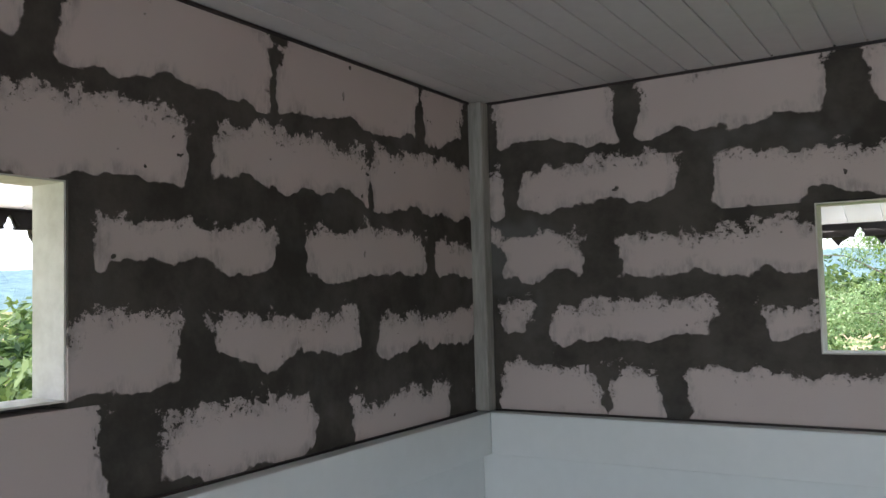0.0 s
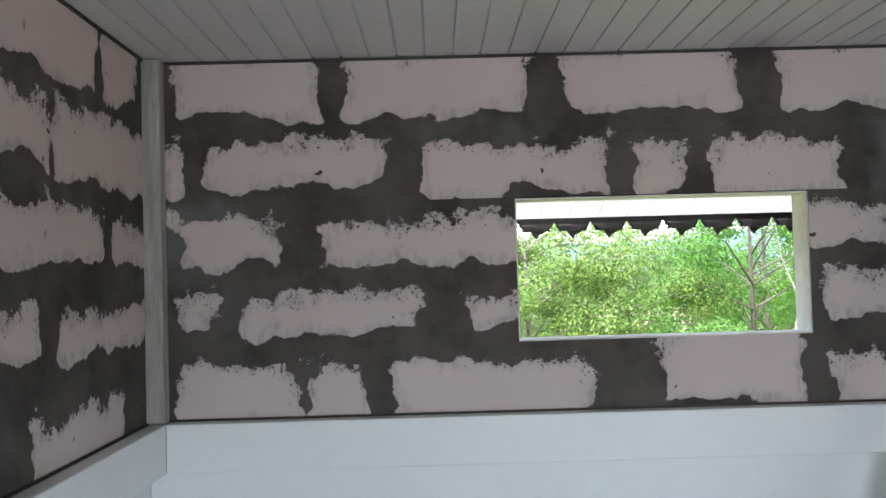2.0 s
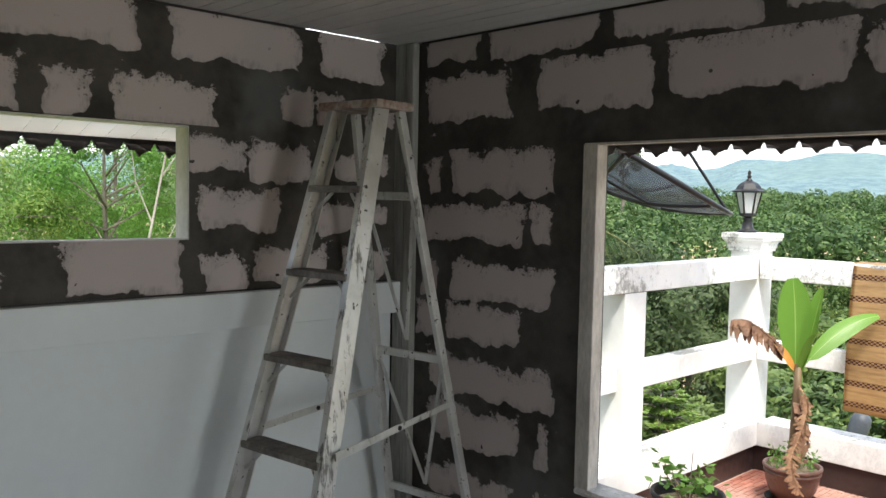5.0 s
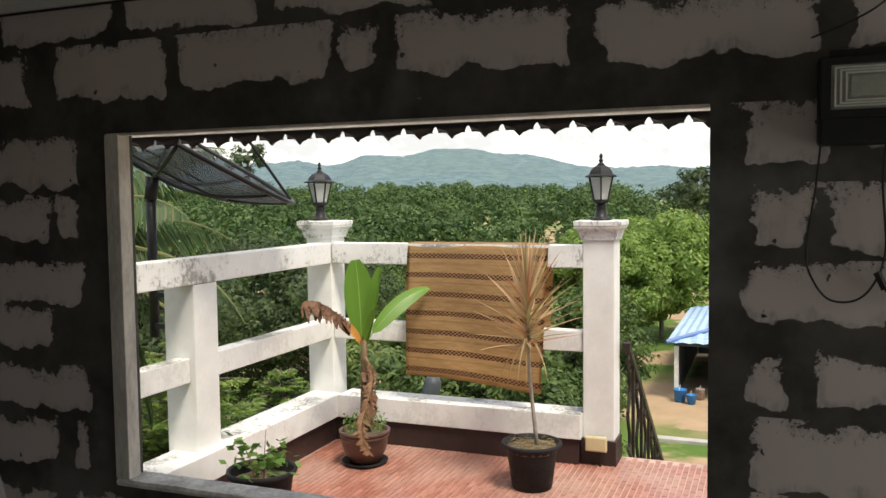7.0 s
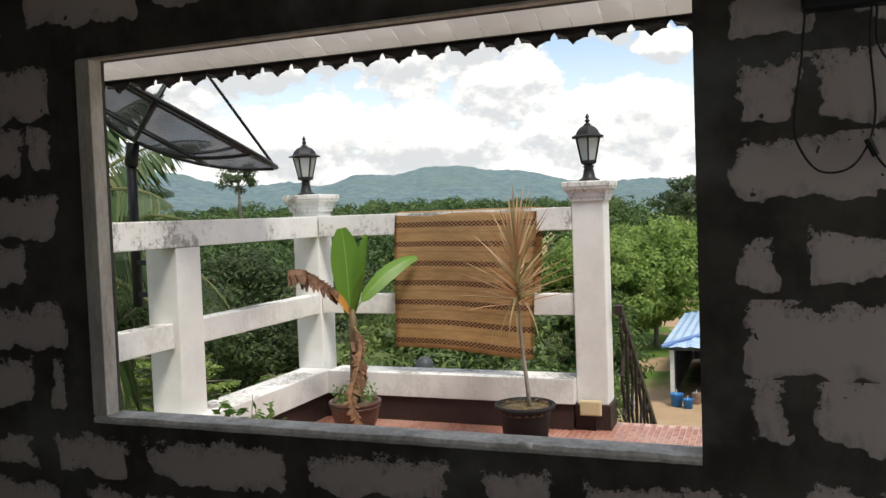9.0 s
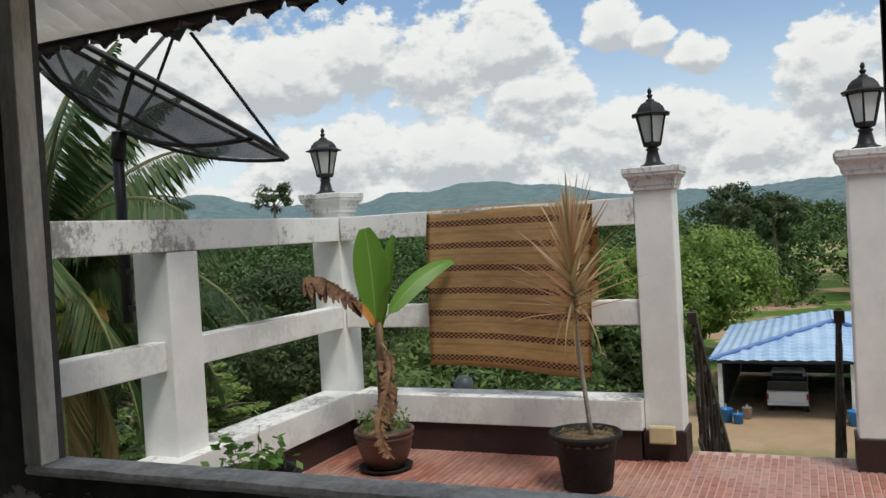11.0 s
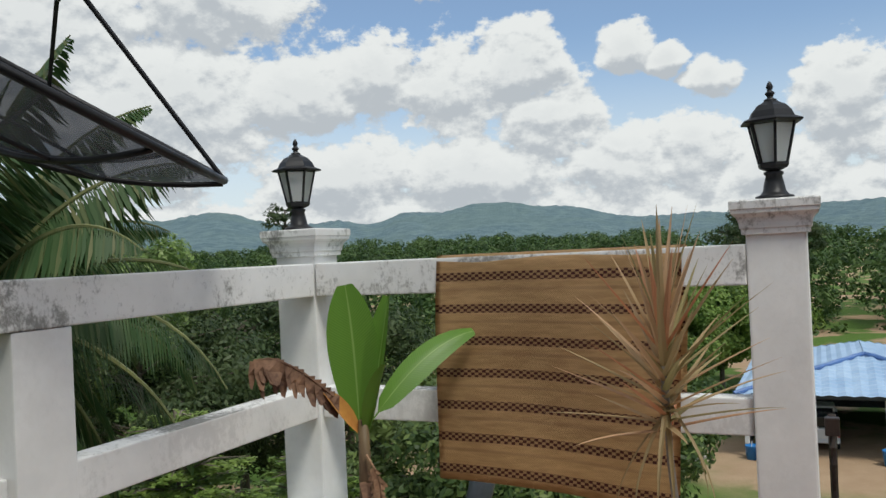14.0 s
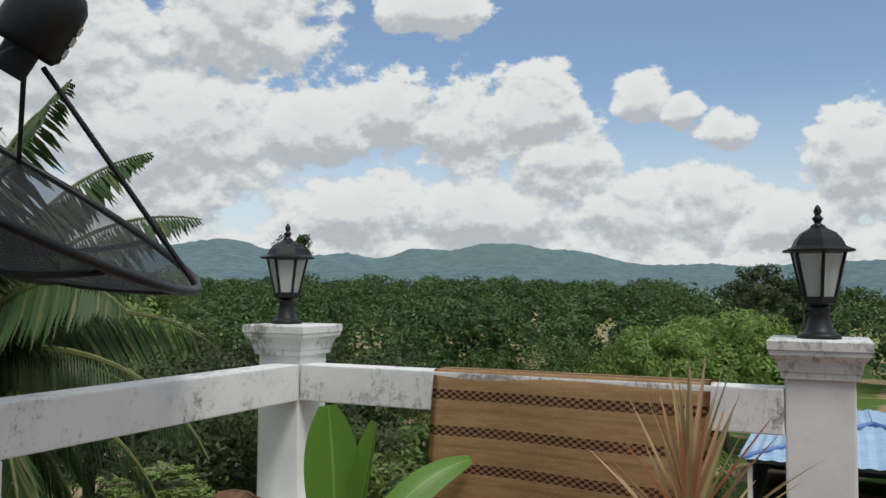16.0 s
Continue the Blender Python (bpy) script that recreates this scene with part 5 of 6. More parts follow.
def woods(name, az0, az1, r0, r1, top0, top1, space, per, radius, leaf, material, label, seed, skirt=2, uneven=0.45, tufts=11):
    """A dense wood of domed crowns between two directions and distances, their tops rising from top0 to top1; the front rows are leafy to the ground."""
    g = np.random.default_rng(seed)
    cs, rs = [], []
    r = r0
    while r < r1:
        n = max(1, int(radians(az1 - az0) * r / space))
        for k in range(n):
            az = radians(az0 + (az1 - az0) * (k + g.uniform(0.1, 0.9)) / n)
            rr = r + g.uniform(-0.4, 0.4) * space
            top = top0 + (top1 - top0) * (rr - r0) / (r1 - r0) + g.normal() * uneven
            size = radius * g.uniform(0.75, 1.25)
            drops = skirt if r < r0 + space * 2.5 else 1
            for d in range(drops):
                cs.append((rr * math.cos(az) + g.normal() * 0.5 * d, rr * math.sin(az) + g.normal() * 0.5 * d, top - size * 0.8 - d * size * 1.1))
                rs.append((size * 0.8, size * 0.8, size * 0.68))
                for a in range(tufts):
                    th, up = a * 2.4 + g.uniform(-0.4, 0.4), 1 - 1.25 * (a + 0.5) / tufts
                    flat_r = math.sqrt(1 - up * up)
                    cs.append((cs[-1 - a][0] + size * 0.8 * flat_r * math.cos(th), cs[-1 - a][1] + size * 0.8 * flat_r * math.sin(th), cs[-1 - a][2] + size * 0.68 * up))
                    rs.append((size * 0.36, size * 0.36, size * 0.3))
        r += space * 0.9
    pts, out = clump_points(g, np.array(cs), np.array(rs), max(8, per // (tufts + 1)))
    ob = quads(name, leaf_quads(g, pts, leaf, leaf * 0.55, 0.15, 0.3, out, 0.72), material, None)
    return tagged(ob, label, "woods", kind="stuff")


woods("rubber_plantation", 8.5, 50, 62, 150, -0.3, 4.0, 5.0, 620, 2.35, 0.46, M_LEAF_RUBBER, "dense dark green plantation of rubber trees", 21, 3)
woods("far_woods", -40, 9, 94, 135, -0.6, 3.0, 5.5, 360, 2.8, 0.6, M_LEAF_RUBBER, "mixed green woods beyond the field", 22, 3)
woods("far_woods", 48, 112, 45, 80, 0.8, 3.3, 5.5, 220, 2.8, 0.6, M_LEAF, "mixed green woods north of the house", 23, 3)
woods("far_woods", 112, 190, 40, 62, 0.6, 1.6, 5.5, 200, 2.7, 0.6, M_LEAF, "mixed green woods west of the house", 24, 3)
woods("undergrowth", 9, 48, 28, 60, -4.9, -2.2, 4.6, 1000, 2.1, 0.19, M_LEAF, "mixed green bushes in front of the plantation", 25, 2, 0.9)


def tree_meshes(seed, height, crown_r, crown_h, limbs, per, leaf, droop, flat, lean=0.0, stout=1.0):
    """Trunk with limbs, and leaf pieces round the ends of the branches."""
    g = np.random.default_rng(seed)
    bm = bmesh.new()
    base_r = (0.022 * height + 0.03) * stout
    mid = Vector((lean * 0.5, 0, height * 0.5))
    top = Vector((lean, 0.1, height - crown_h * 0.25))
    tube([(0, 0, 0), tuple(mid), tuple(top)], [base_r, base_r * 0.65, base_r * 0.2], 8, bm)
    ends = []
    for k in range(limbs):
        a = k * 2.4 + g.uniform(-0.4, 0.4)
        s = g.uniform(0, 1)
        z0 = height - crown_h * (0.95 - 0.75 * s)
        prof = math.sin(math.pi * (0.12 + 0.80 * (1 - s))) ** 0.7
        ln = crown_r * prof * g.uniform(0.65, 1.12)
        p0 = Vector((lean * z0 / height, 0, z0 - 0.1 * ln))
        p2 = p0 + Vector((math.cos(a) * ln, math.sin(a) * ln, ln * g.uniform(0.15, 0.5)))
        p1 = (p0 + p2) / 2 + Vector((0, 0, ln * 0.12))
        tube([tuple(p0), tuple(p1), tuple(p2)], [base_r * 0.2, base_r * 0.12, 0.008], 5, bm)
        for q, share in ((p2, 1.0), (p1 * 0.35 + p2 * 0.65, 0.8), (p1, 0.6)):
            ends.append((q, share))
    c = np.array([tuple(e[0]) for e in ends]) + g.normal(size=(len(ends), 3)) * crown_r * 0.07
    rad = np.array([[crown_r * 0.26 * e[1] * g.uniform(0.7, 1.25)] * 2 + [crown_r * 0.2 * e[1]] for e in ends])
    pts, out = clump_points(g, c, rad, per)
    heart = np.array((lean, 0, height - crown_h * 0.6))
    away = pts - heart
    away /= np.linalg.norm(away, axis=1)[:, None] + 1e-6
    return bm, leaf_quads(g, pts, leaf, leaf * 0.42, droop, flat, out * 0.6 + away * 0.4, 0.65)


def tree(name, at, label, material, seed, height, crown_r, crown_h, limbs=34, per=60, leaf=0.3, droop=0.2, flat=0.3, bark=None, lean=0.0, stout=1.0):
    p = thing(name, at, label, "tree")
    bm, lv = tree_meshes(seed, height, crown_r, crown_h, limbs, per, leaf, droop, flat, lean, stout)
    part("trunk", bm, bark or M_BARK, p)
    quads("crown", lv, material, p)
    return p


def by_az(az, d, top, base_x=0.7, base_y=-0.1):
    """Place at a direction and distance from the terrace opening: x, y, ground, and the height that reaches top."""
    x, y = base_x + d * math.cos(radians(az)), base_y + d * math.sin(radians(az))
    g = ground_z(x, y) - 0.05
    return (x, y, g), top - g


for az, d, top, cr, ch, mat_, leaf, seed, nm, lab in (
                (44, 24.0, 1.1, 3.6, 6.0, M_LEAF_DARK, 0.24, 33, "broadleaf_tree", "dark green broadleaf tree behind the rails"),
        (38, 28.0, 0.9, 3.6, 6.0, M_LEAF_DARK, 0.24, 34, "broadleaf_tree", "dark green broadleaf tree behind the rails"),
        (31, 26.0, 0.1, 3.2, 5.5, M_LEAF_DARK, 0.24, 35, "broadleaf_tree", "dark green broadleaf tree behind the rails"),
        (25, 17.0, -1.3, 2.2, 3.6, M_LEAF, 0.24, 36, "shrub", "dense green shrub below the hung mat"),
        (17, 16.0, -1.6, 2.2, 3.4, M_LEAF, 0.24, 37, "shrub", "dense green shrub below the hung mat"),
        (13.5, 21.0, -0.5, 2.3, 4.4, M_LEAF, 0.26, 38, "shrub", "dense green shrub beside the stair"),
        (6.4, 54.0, 0.7, 4.7, 7.4, M_LEAF_BRIGHT, 0.42, 39, "round_tree", "bright green round tree behind the carport"),
        (10.2, 48.0, -0.2, 3.6, 6.2, M_LEAF_BRIGHT, 0.34, 40, "round_tree", "bright green bushy tree beside the stair"),
        (20.5, 24.0, -0.9, 2.6, 4.6, M_LEAF, 0.3, 41, "broadleaf_tree", "dark green broadleaf tree below the plantation"),
        (46.5, 26.0, 4.0, 3.0, 7.5, M_LEAF_LIGHT, 0.28, 42, "eucalyptus_tree", "tall loose eucalyptus behind the palm"),
        (50, 13.0, -1.4, 1.8, 3.0, M_LEAF, 0.22, 45, "shrub", "dense green shrub at the foot of the palm"),
        (56, 12.0, -0.9, 1.9, 3.2, M_LEAF, 0.22, 46, "shrub", "dense green shrub at the foot of the palm"),
        (-9.0, 62.0, 3.4, 5.5, 9.0, M_LEAF_PINE, 0.55, 44, "broadleaf_tree", "round green tree behind the carport")):
    at, hgt = by_az(az, d, top)
    tree(nm, at, lab, mat_, seed, hgt, cr, min(ch, hgt * 0.92), leaf=leaf * 0.8, per=260 if nm == "round_tree" else 210, limbs=46 if nm == "round_tree" else 36, stout=0.8)
for az, d, top, cr, seed in ((4.2, 85, 4.6, 3.4, 51), (34.8, 95, 7.9, 2.7, 52), (1.6, 88, 3.6, 3.0, 53)):
    at, hgt = by_az(az, d, top)
    tree("emergent_tree", at, "dark flat-topped tree standing above the woods", M_LEAF_DARK, seed, hgt, cr, 5.5 if az < 30 else 3.2, limbs=22 if az < 30 else 14, per=70 if az < 30 else 40, leaf=0.42)


def layered_tree(at, height, reach, seed):
    """A young tree of level sprays in storeys, each spray a flat fan of small leaves."""
    g = np.random.default_rng(seed)
    p = thing("feathery_tree", at, "feathery bright green young tree with level layered sprays", "tree")
    part("trunk", tube([(0, 0, 0), (0.04, 0, height * 0.6), (0, 0.03, height)], [0.07, 0.045, 0.012], 8), M_BARK, p)
    pts, ups = [], []
    for k in range(17):
        s = k / 16
        z = height - 0.12 - 3.3 * s
        ln = reach * (0.16 + 0.84 * s ** 0.7)
        for j in range(7):
            a = 2 * math.pi * j / 7 + k * 0.9 + g.uniform(-0.25, 0.25)
            far = ln * g.uniform(0.75, 1.1)
            tip = Vector((math.cos(a) * far, math.sin(a) * far, z + 0.10 * far + g.uniform(-0.08, 0.08)))
            part("branch", tube([(0, 0, z - 0.05), tuple(Vector((0, 0, z)).lerp(tip, 0.5) + Vector((0, 0, 0.06))), tuple(tip)], [0.018, 0.012, 0.004], 5), M_BARK, p)
            n = int(90 + 230 * far)
            t = g.uniform(0.18, 1.05, n)
            w = g.normal(size=n) * 0.17 * far * (1.15 - t * 0.7)
            x, y = math.cos(a), math.sin(a)
            pts.append(np.stack([x * far * t - y * w, y * far * t + x * w, z + 0.10 * far * t - 0.6 * np.abs(w) ** 1.5 + g.normal(size=n) * 0.018], axis=1))
    pts = np.concatenate(pts)
    ups = np.tile(np.array((0.0, 0.0, 1.0)), (len(pts), 1))
    quads("crown", leaf_quads(g, pts, 0.095, 0.042, 0.0, 0.8, ups, 0.75), M_LEAF_BRIGHT, p)
    return p


for az, d, top, reach, seed in ((41.5, 11.5, -0.35, 2.1, 31), (34, 13.5, -1.3, 1.9, 32), (49, 12.5, -1.0, 1.8, 30)):
    at, hgt = by_az(az, d, top)
    layered_tree(at, hgt, reach, seed)
# trees outside the north window
for x, y, top, cr, seed, mat_, bark in ((0.9, 13.0, 3.6, 2.2, 61, M_LEAF_BRIGHT, M_BARK), (2.6, 13.5, 3.0, 2.0, 68, M_LEAF_BRIGHT, M_BARK), (4.6, 13.5, 4.2, 2.1, 62, M_LEAF_PINE, M_BARK), (6.6, 12.5, 3.6, 2.0, 63, M_LEAF_GUM, M_BARK),
                                        (2.9, 19.0, 4.5, 2.6, 64, M_LEAF_GUM, M_BARK), (6.6, 18.0, 5.0, 2.4, 65, M_LEAF_PINE, M_BARK), (-0.6, 17.0, 4.4, 2.2, 66, M_LEAF_GUM, M_BARK), (9.6, 14.5, 4.4, 2.3, 67, M_LEAF_BRIGHT, M_BARK)):
    gz = ground_z(x, y) - 0.05
    tree("eucalyptus_tree", (x, y, gz), "light green drooping tree outside the small window", mat_, seed, top - gz, cr, 6.0, limbs=30, per=460, leaf=0.068, droop=0.7, flat=0.0, bark=bark, stout=0.4)


def bare_branch():
    p = thing("bare_tree", (3.95, 11.2, ground_z(4, 11) - 0.05), "leafless pale forked tree among the foliage", "tree")
    z0 = -p.location.z
    part("trunk", tube([(0, 0, 0), (0.1, 0, z0 - 0.3), (0.35, 0, z0 + 1.1), (0.6, 0, z0 + 2.3), (0.8, 0, z0 + 3.1)], [0.05, 0.03, 0.02, 0.013, 0.006], 7), M_PALEBARK, p)
    for a, b, c in (((0.22, 0, z0 + 0.4), (0.6, 0.1, z0 + 0.9), (1.0, 0.2, z0 + 1.6)), ((0.4, 0, z0 + 1.3), (0.2, 0.1, z0 + 1.9), (0.12, 0.1, z0 + 2.5)), ((0.6, 0.1, z0 + 0.9), (1.1, 0.1, z0 + 1.0), (1.5, 0.1, z0 + 1.35)), ((0.55, 0, z0 + 2.0), (0.9, 0, z0 + 2.5), (1.1, 0, z0 + 3.0))):
        part("branch", tube([a, b, c], [0.013, 0.009, 0.004], 6), M_PALEBARK, p)


bare_branch()
for x, y, top, seed in ((-13, 9.0, 1.9, 71), (-16, 11.5, 2.2, 72), (-12, 12.5, 1.8, 73)):
    gz = ground_z(x, y) - 0.05
    tree("broadleaf_tree", (x, y, gz), "green broadleaf tree outside the west window", M_LEAF, seed, top - gz, 2.6, 5.5, limbs=40, per=60, leaf=0.3)


# ---- coconut palm ----
def coconut_palm(at, crown_z, seed):
    g = random.Random(seed)
    p = thing("coconut_palm", at, "coconut palm with a bunch of yellow-green coconuts", "palm tree")
    h = crown_z - at[2]
    pts = [(0.25 * math.sin(s * 1.4), 0.1 * s, h * s) for s in [i / 12 for i in range(13)]]
    part("trunk", tube(pts, [0.2 - 0.08 * i / 12 + (0.01 if i % 2 else 0) for i in range(13)], 10), M_BARK, p)
    top = Vector(pts[-1])
    for k in range(48):
        az = k * 2.39996
        tilt = 86 - 158 * (k / 47)
        ln = g.uniform(2.1, 2.6)
        d, side = Vector((math.cos(az), math.sin(az), 0)), Vector((-math.sin(az), math.cos(az), 0))
        pos, spine = top.copy(), []
        n = 14
        for i in range(n + 1):
            s = i / n
            ang = radians(tilt - (40 + 62 * math.sin(math.pi * min(1, 0.1 + 0.9 * k / 47))) * 0.75 * s ** 1.6)
            t = d * math.cos(ang) + Vector((0, 0, 1)) * math.sin(ang)
            spine.append((pos.copy(), t))
            pos = pos + t * (ln / n)
        fr = part("frond", tube([tuple(q[0]) for q in spine], [0.035 * (1 - i / (n + 1)) + 0.004 for i in range(n + 1)], 5), M_PALMRIB, p)
        lf = []
        for i in range(78):
            s = 0.12 + 0.87 * i / 77
            j = min(n - 1, int(s * n))
            q = spine[j][0].lerp(spine[j + 1][0], s * n - j)
            t = spine[j][1]
            up = side.cross(t)
            for sg in (-1, 1):
                dr = (side * sg * 0.55 + t * 0.45 + Vector((0, 0, -0.75 - 0.45 * g.random()))).normalized()
                le = 0.68 * math.sin(math.pi * min(1, 0.18 + 0.8 * s)) * g.uniform(0.8, 1.1)
                w = (t * 0.026 + up * 0.018)
                lf.append([q - w, q + dr * le * 0.5 - w * 0.9, q + dr * le, q + dr * le * 0.5 + w * 0.9])
        blades = quads("foliage", np.array([[tuple(v) for v in f] for f in lf]), M_LEAF_DRY if k in (41, 43, 44, 46, 47) else M_LEAF_PALM, fr)
        tagged(blades, "dry brown leaflets" if k in (41, 43, 44, 46, 47) else "narrow green leaflets", kind="stuff")
    yel = worn("young_coconut", (0.42, 0.36, 0.06), (0.2, 0.24, 0.05), 0.45, big=3)
    ripe = worn("orange_coconut", (0.5, 0.24, 0.05), (0.36, 0.2, 0.05), 0.45, big=3)
    for k in range(19):
        side_k = (k % 7) - 3
        c = top + Vector((-0.60, -0.79, 0)) * (0.62 + 0.1 * (k % 3)) + Vector((0.79, -0.60, 0)) * (0.15 * side_k + g.uniform(-0.04, 0.04)) + Vector((0, 0, -0.36 - 0.13 * (k // 7) - 0.05 * (k % 2)))
        bm = bmesh.new()
        bmesh.ops.create_icosphere(bm, subdivisions=2, radius=0.11, matrix=Matrix.Translation(c) @ Matrix.Diagonal((1, 1, 1.2, 1)))
        part("coconut", bm, ripe if k % 5 == 3 else yel, p, smooth=True)
    return p


px, py = 0.7 + 8.6 * math.cos(radians(52.5)), -0.1 + 8.6 * math.sin(radians(52.5))
coconut_palm((px, py, ground_z(px, py) - 0.05), 1.15, 81)


# ---- carport, pickup and clutter ----
def carport():
    gz = -7.3
    p = thing("carport", (37.0, -1.3, gz), "open carport with blue tiled hip roof and white posts", "carport")
    ez, rz = 2.5, 3.64
    y0, y1, x1 = -5.2, 4.9, 11.6
    apex0, apex1 = Vector((3.4, 0, rz)), Vector((8.2, 0, rz))

    def face(a, b, top_a, top_b, name):
        """A tiled slope from the eave a-b up to top_a-top_b."""
        a, b, ta, tb = Vector(a), Vector(b), Vector(top_a), Vector(top_b)
        bm = bmesh.new()
        rows, cols = 12, 72
        nrm = (b - a).cross(ta - a).normalized()
        if nrm.z < 0:
            nrm = -nrm
        run = b - a
        pa, pb = (ta - a).dot(run) / run.length_squared, (tb - a).dot(run) / run.length_squared
        rise = ta - a - run * pa
        prev = None
        for i in range(rows * 2 + 1):
            s = i / (rows * 2)
            lift = 0.05 * (1 - i % 2)
            lo, hi = s * pa, 1 - s * (1 - pb)
            row = [bm.verts.new(a + run * min(max(j / cols, lo), hi) + rise * s + nrm * (lift + 0.03 * math.sin(j * math.pi * 0.5))) for j in range(cols + 1)]
            if prev:
                for j in range(cols):
                    bm.faces.new((prev[j], prev[j + 1], row[j + 1], row[j]))
            prev = row
        return part(name, bm, M_BLUEROOF, p)
    face((-0.4, y1, ez), (-0.4, y0, ez), apex0, apex0, "roof_slope")
    face((x1, y1, ez), (-0.4, y1, ez), apex1, apex0, "roof_slope")
    face((-0.4, y0, ez), (x1, y0, ez), apex0, apex1, "roof_slope")
    face((x1, y0, ez), (x1, y1, ez), apex1, apex1, "roof_slope")
    for q in ((-0.4, y1, ez + 0.05), (-0.4, y0, ez + 0.05)):
        part("hip_cap", tube([Vector(q).lerp(apex0 + Vector((0, 0, 0.06)), s / 14) for s in range(15)], [0.09 + 0.02 * (s % 2) for s in range(15)], 8), M_BLUEHIP, p)
    for x, y in ((0, 4.5), (0, -0.6), (0, -4.8), (11.0, 4.5), (11.0, -4.8)):
        part("post", box(x - 0.09, x + 0.09, y - 0.09, y + 0.09, 0, ez + 0.05, 0.01), M_REVEAL, p, "white post")
    part("back_wall", box(11.1, 11.25, -4.8, 4.6, 0, ez), M_GREY, p, "dark back wall")
    part("side_wall", box(1.5, 11.1, 4.5, 4.62, 0, ez), M_GREY, p, "dark side wall shutting out light")
    # Right side is out of view; this wall is added to darken the inside.
    part("side_wall", box(1.5, 11.1, -4.92, -4.8, 0, ez), M_GREY, p, "dark side wall shutting out light")
    part("beam", box(-0.1, 0.1, -4.8, 4.6, ez - 0.15, ez, 0.01), M_GREY, p)


carport()


def pickup():
    p = thing("pickup_truck", (38.4, 0.62, -7.4), "white pickup truck parked under the carport", "truck")
    w = 0.82
    part("bed", box(0, 1.7, -w, w, 0.5, 1.0, 0.04), M_CARWHITE, p)
    part("tailgate", box(-0.03, 0.02, -w + 0.06, w - 0.06, 0.58, 0.98, 0.02), M_CARWHITE, p, "white tailgate")
    bm = bmesh.new()
    lo = [bm.verts.new(v) for v in ((1.6, -w, 0.95), (1.6, w, 0.95), (3.6, w, 0.95), (3.6, -w, 0.95))]
    hi = [bm.verts.new(v) for v in ((1.8, -w + 0.14, 1.58), (1.8, w - 0.14, 1.58), (2.9, w - 0.14, 1.58), (2.9, -w + 0.14, 1.58))]
    for k in range(4):
        bm.faces.new((lo[k], lo[(k + 1) % 4], hi[(k + 1) % 4], hi[k]))
    bm.faces.new(hi)
    bmesh.ops.bevel(bm, geom=bm.edges[:], offset=0.03, segments=2, affect="EDGES")
    part("cab", bm, M_CARWHITE, p)
    part("rear_window", bar((1.63, 0, 1.05), (1.77, 0, 1.5), 1.25, 0.02, (1, 0, 0)), M_CARDARK, p, "dark rear window")
    part("canopy_frame", box(0.2, 1.5, -w + 0.02, w - 0.02, 1.0, 1.42, 0.05), M_CARDARK, p, "dark load under cover")
    part("bumper", box(-0.12, 0.0, -w, w, 0.42, 0.54, 0.03), M_CARWHITE, p, "white step bumper")
    for s in (-1, 1):
        part("tail_light", box(-0.035, 0.0, s * (w - 0.03) - 0.04, s * (w - 0.03) + 0.04, 0.66, 0.92, 0.01), worn("red_lens", (0.4, 0.03, 0.03), (0.3, 0.02, 0.02), 0.2), p, "red lens")
        for x in (0.7, 3.3):
            wh = part("wheel", tube([(x, s * (w - 0.18), 0.34), (x, s * (w + 0.01), 0.34)], 0.34, 20), M_TYRE, p)
            part("rim", tube([(x, s * (w), 0.34), (x, s * (w + 0.02), 0.34)], 0.19, 14), M_ALU, wh)
    part("hood", box(3.55, 4.5, -w, w, 0.5, 1.0, 0.06), M_CARWHITE, p)


pickup()
for x, y, r, h, m_, lab in ((36.6, 3.0, 0.28, 0.55, M_BLUEPLASTIC, "blue plastic water bucket beside the carport post"), (36.3, 2.5, 0.22, 0.4, M_BLUEPLASTIC, "blue plastic water bucket beside the carport post"),
                           (36.6, -1.9, 0.3, 0.6, M_BLUEPLASTIC, "blue plastic drum beside the carport post"), (36.8, -2.5, 0.25, 0.7, M_REVEAL, "white sack leaning beside the carport post"), (37.2, 2.2, 0.2, 0.5, M_RUST, "rusty tin beside the carport post")):
    t_ = thing("bucket", (x, y, ground_z(x, y) + 0.02), lab, "bucket", "clutter by the carport")
    part("body", lathe([(r * 0.8, 0), (r, h * 0.95), (r * 1.06, h), (r * 0.95, h), (r * 0.75, h * 0.1)], 16), m_, t_, smooth=True)
    part("handle", tube([(-r, 0, h), (-r * 0.7, 0, h + r * 0.5), (0, 0, h + r * 0.7), (r * 0.7, 0, h + r * 0.5), (r, 0, h)], 0.012, 6), M_ALU, t_)

yard_wall = part("low_wall", box(29.5, 29.9, -7, 3.2, -7.6, -7.02, 0.03), M_CONCRETE, None)
tagged(yard_wall, "low pale concrete kerb across the yard", "kerb")


def post_lamp():
    p = thing("outdoor_lamp", (5.85, 2.05, -4.65), "dark grey dome-headed lamp standing behind the terrace", "lamp")
    head = lathe([(0.065, -0.22), (0.075, -0.2), (0.075, -0.03), (0.066, 0.01), (0.045, 0.035), (0.002, 0.045)], 20)
    bmesh.ops.transform(head, matrix=pose(0, 0, 4.78, 0, 18, -40), verts=head.verts[:])
    part("head", head, M_GREY, p, smooth=True)
    part("pole", tube([(0, 0, 0), (0, 0, 4.3), (-0.03, 0.03, 4.6)], 0.03, 10), M_GREY, p, smooth=True)


post_lamp()


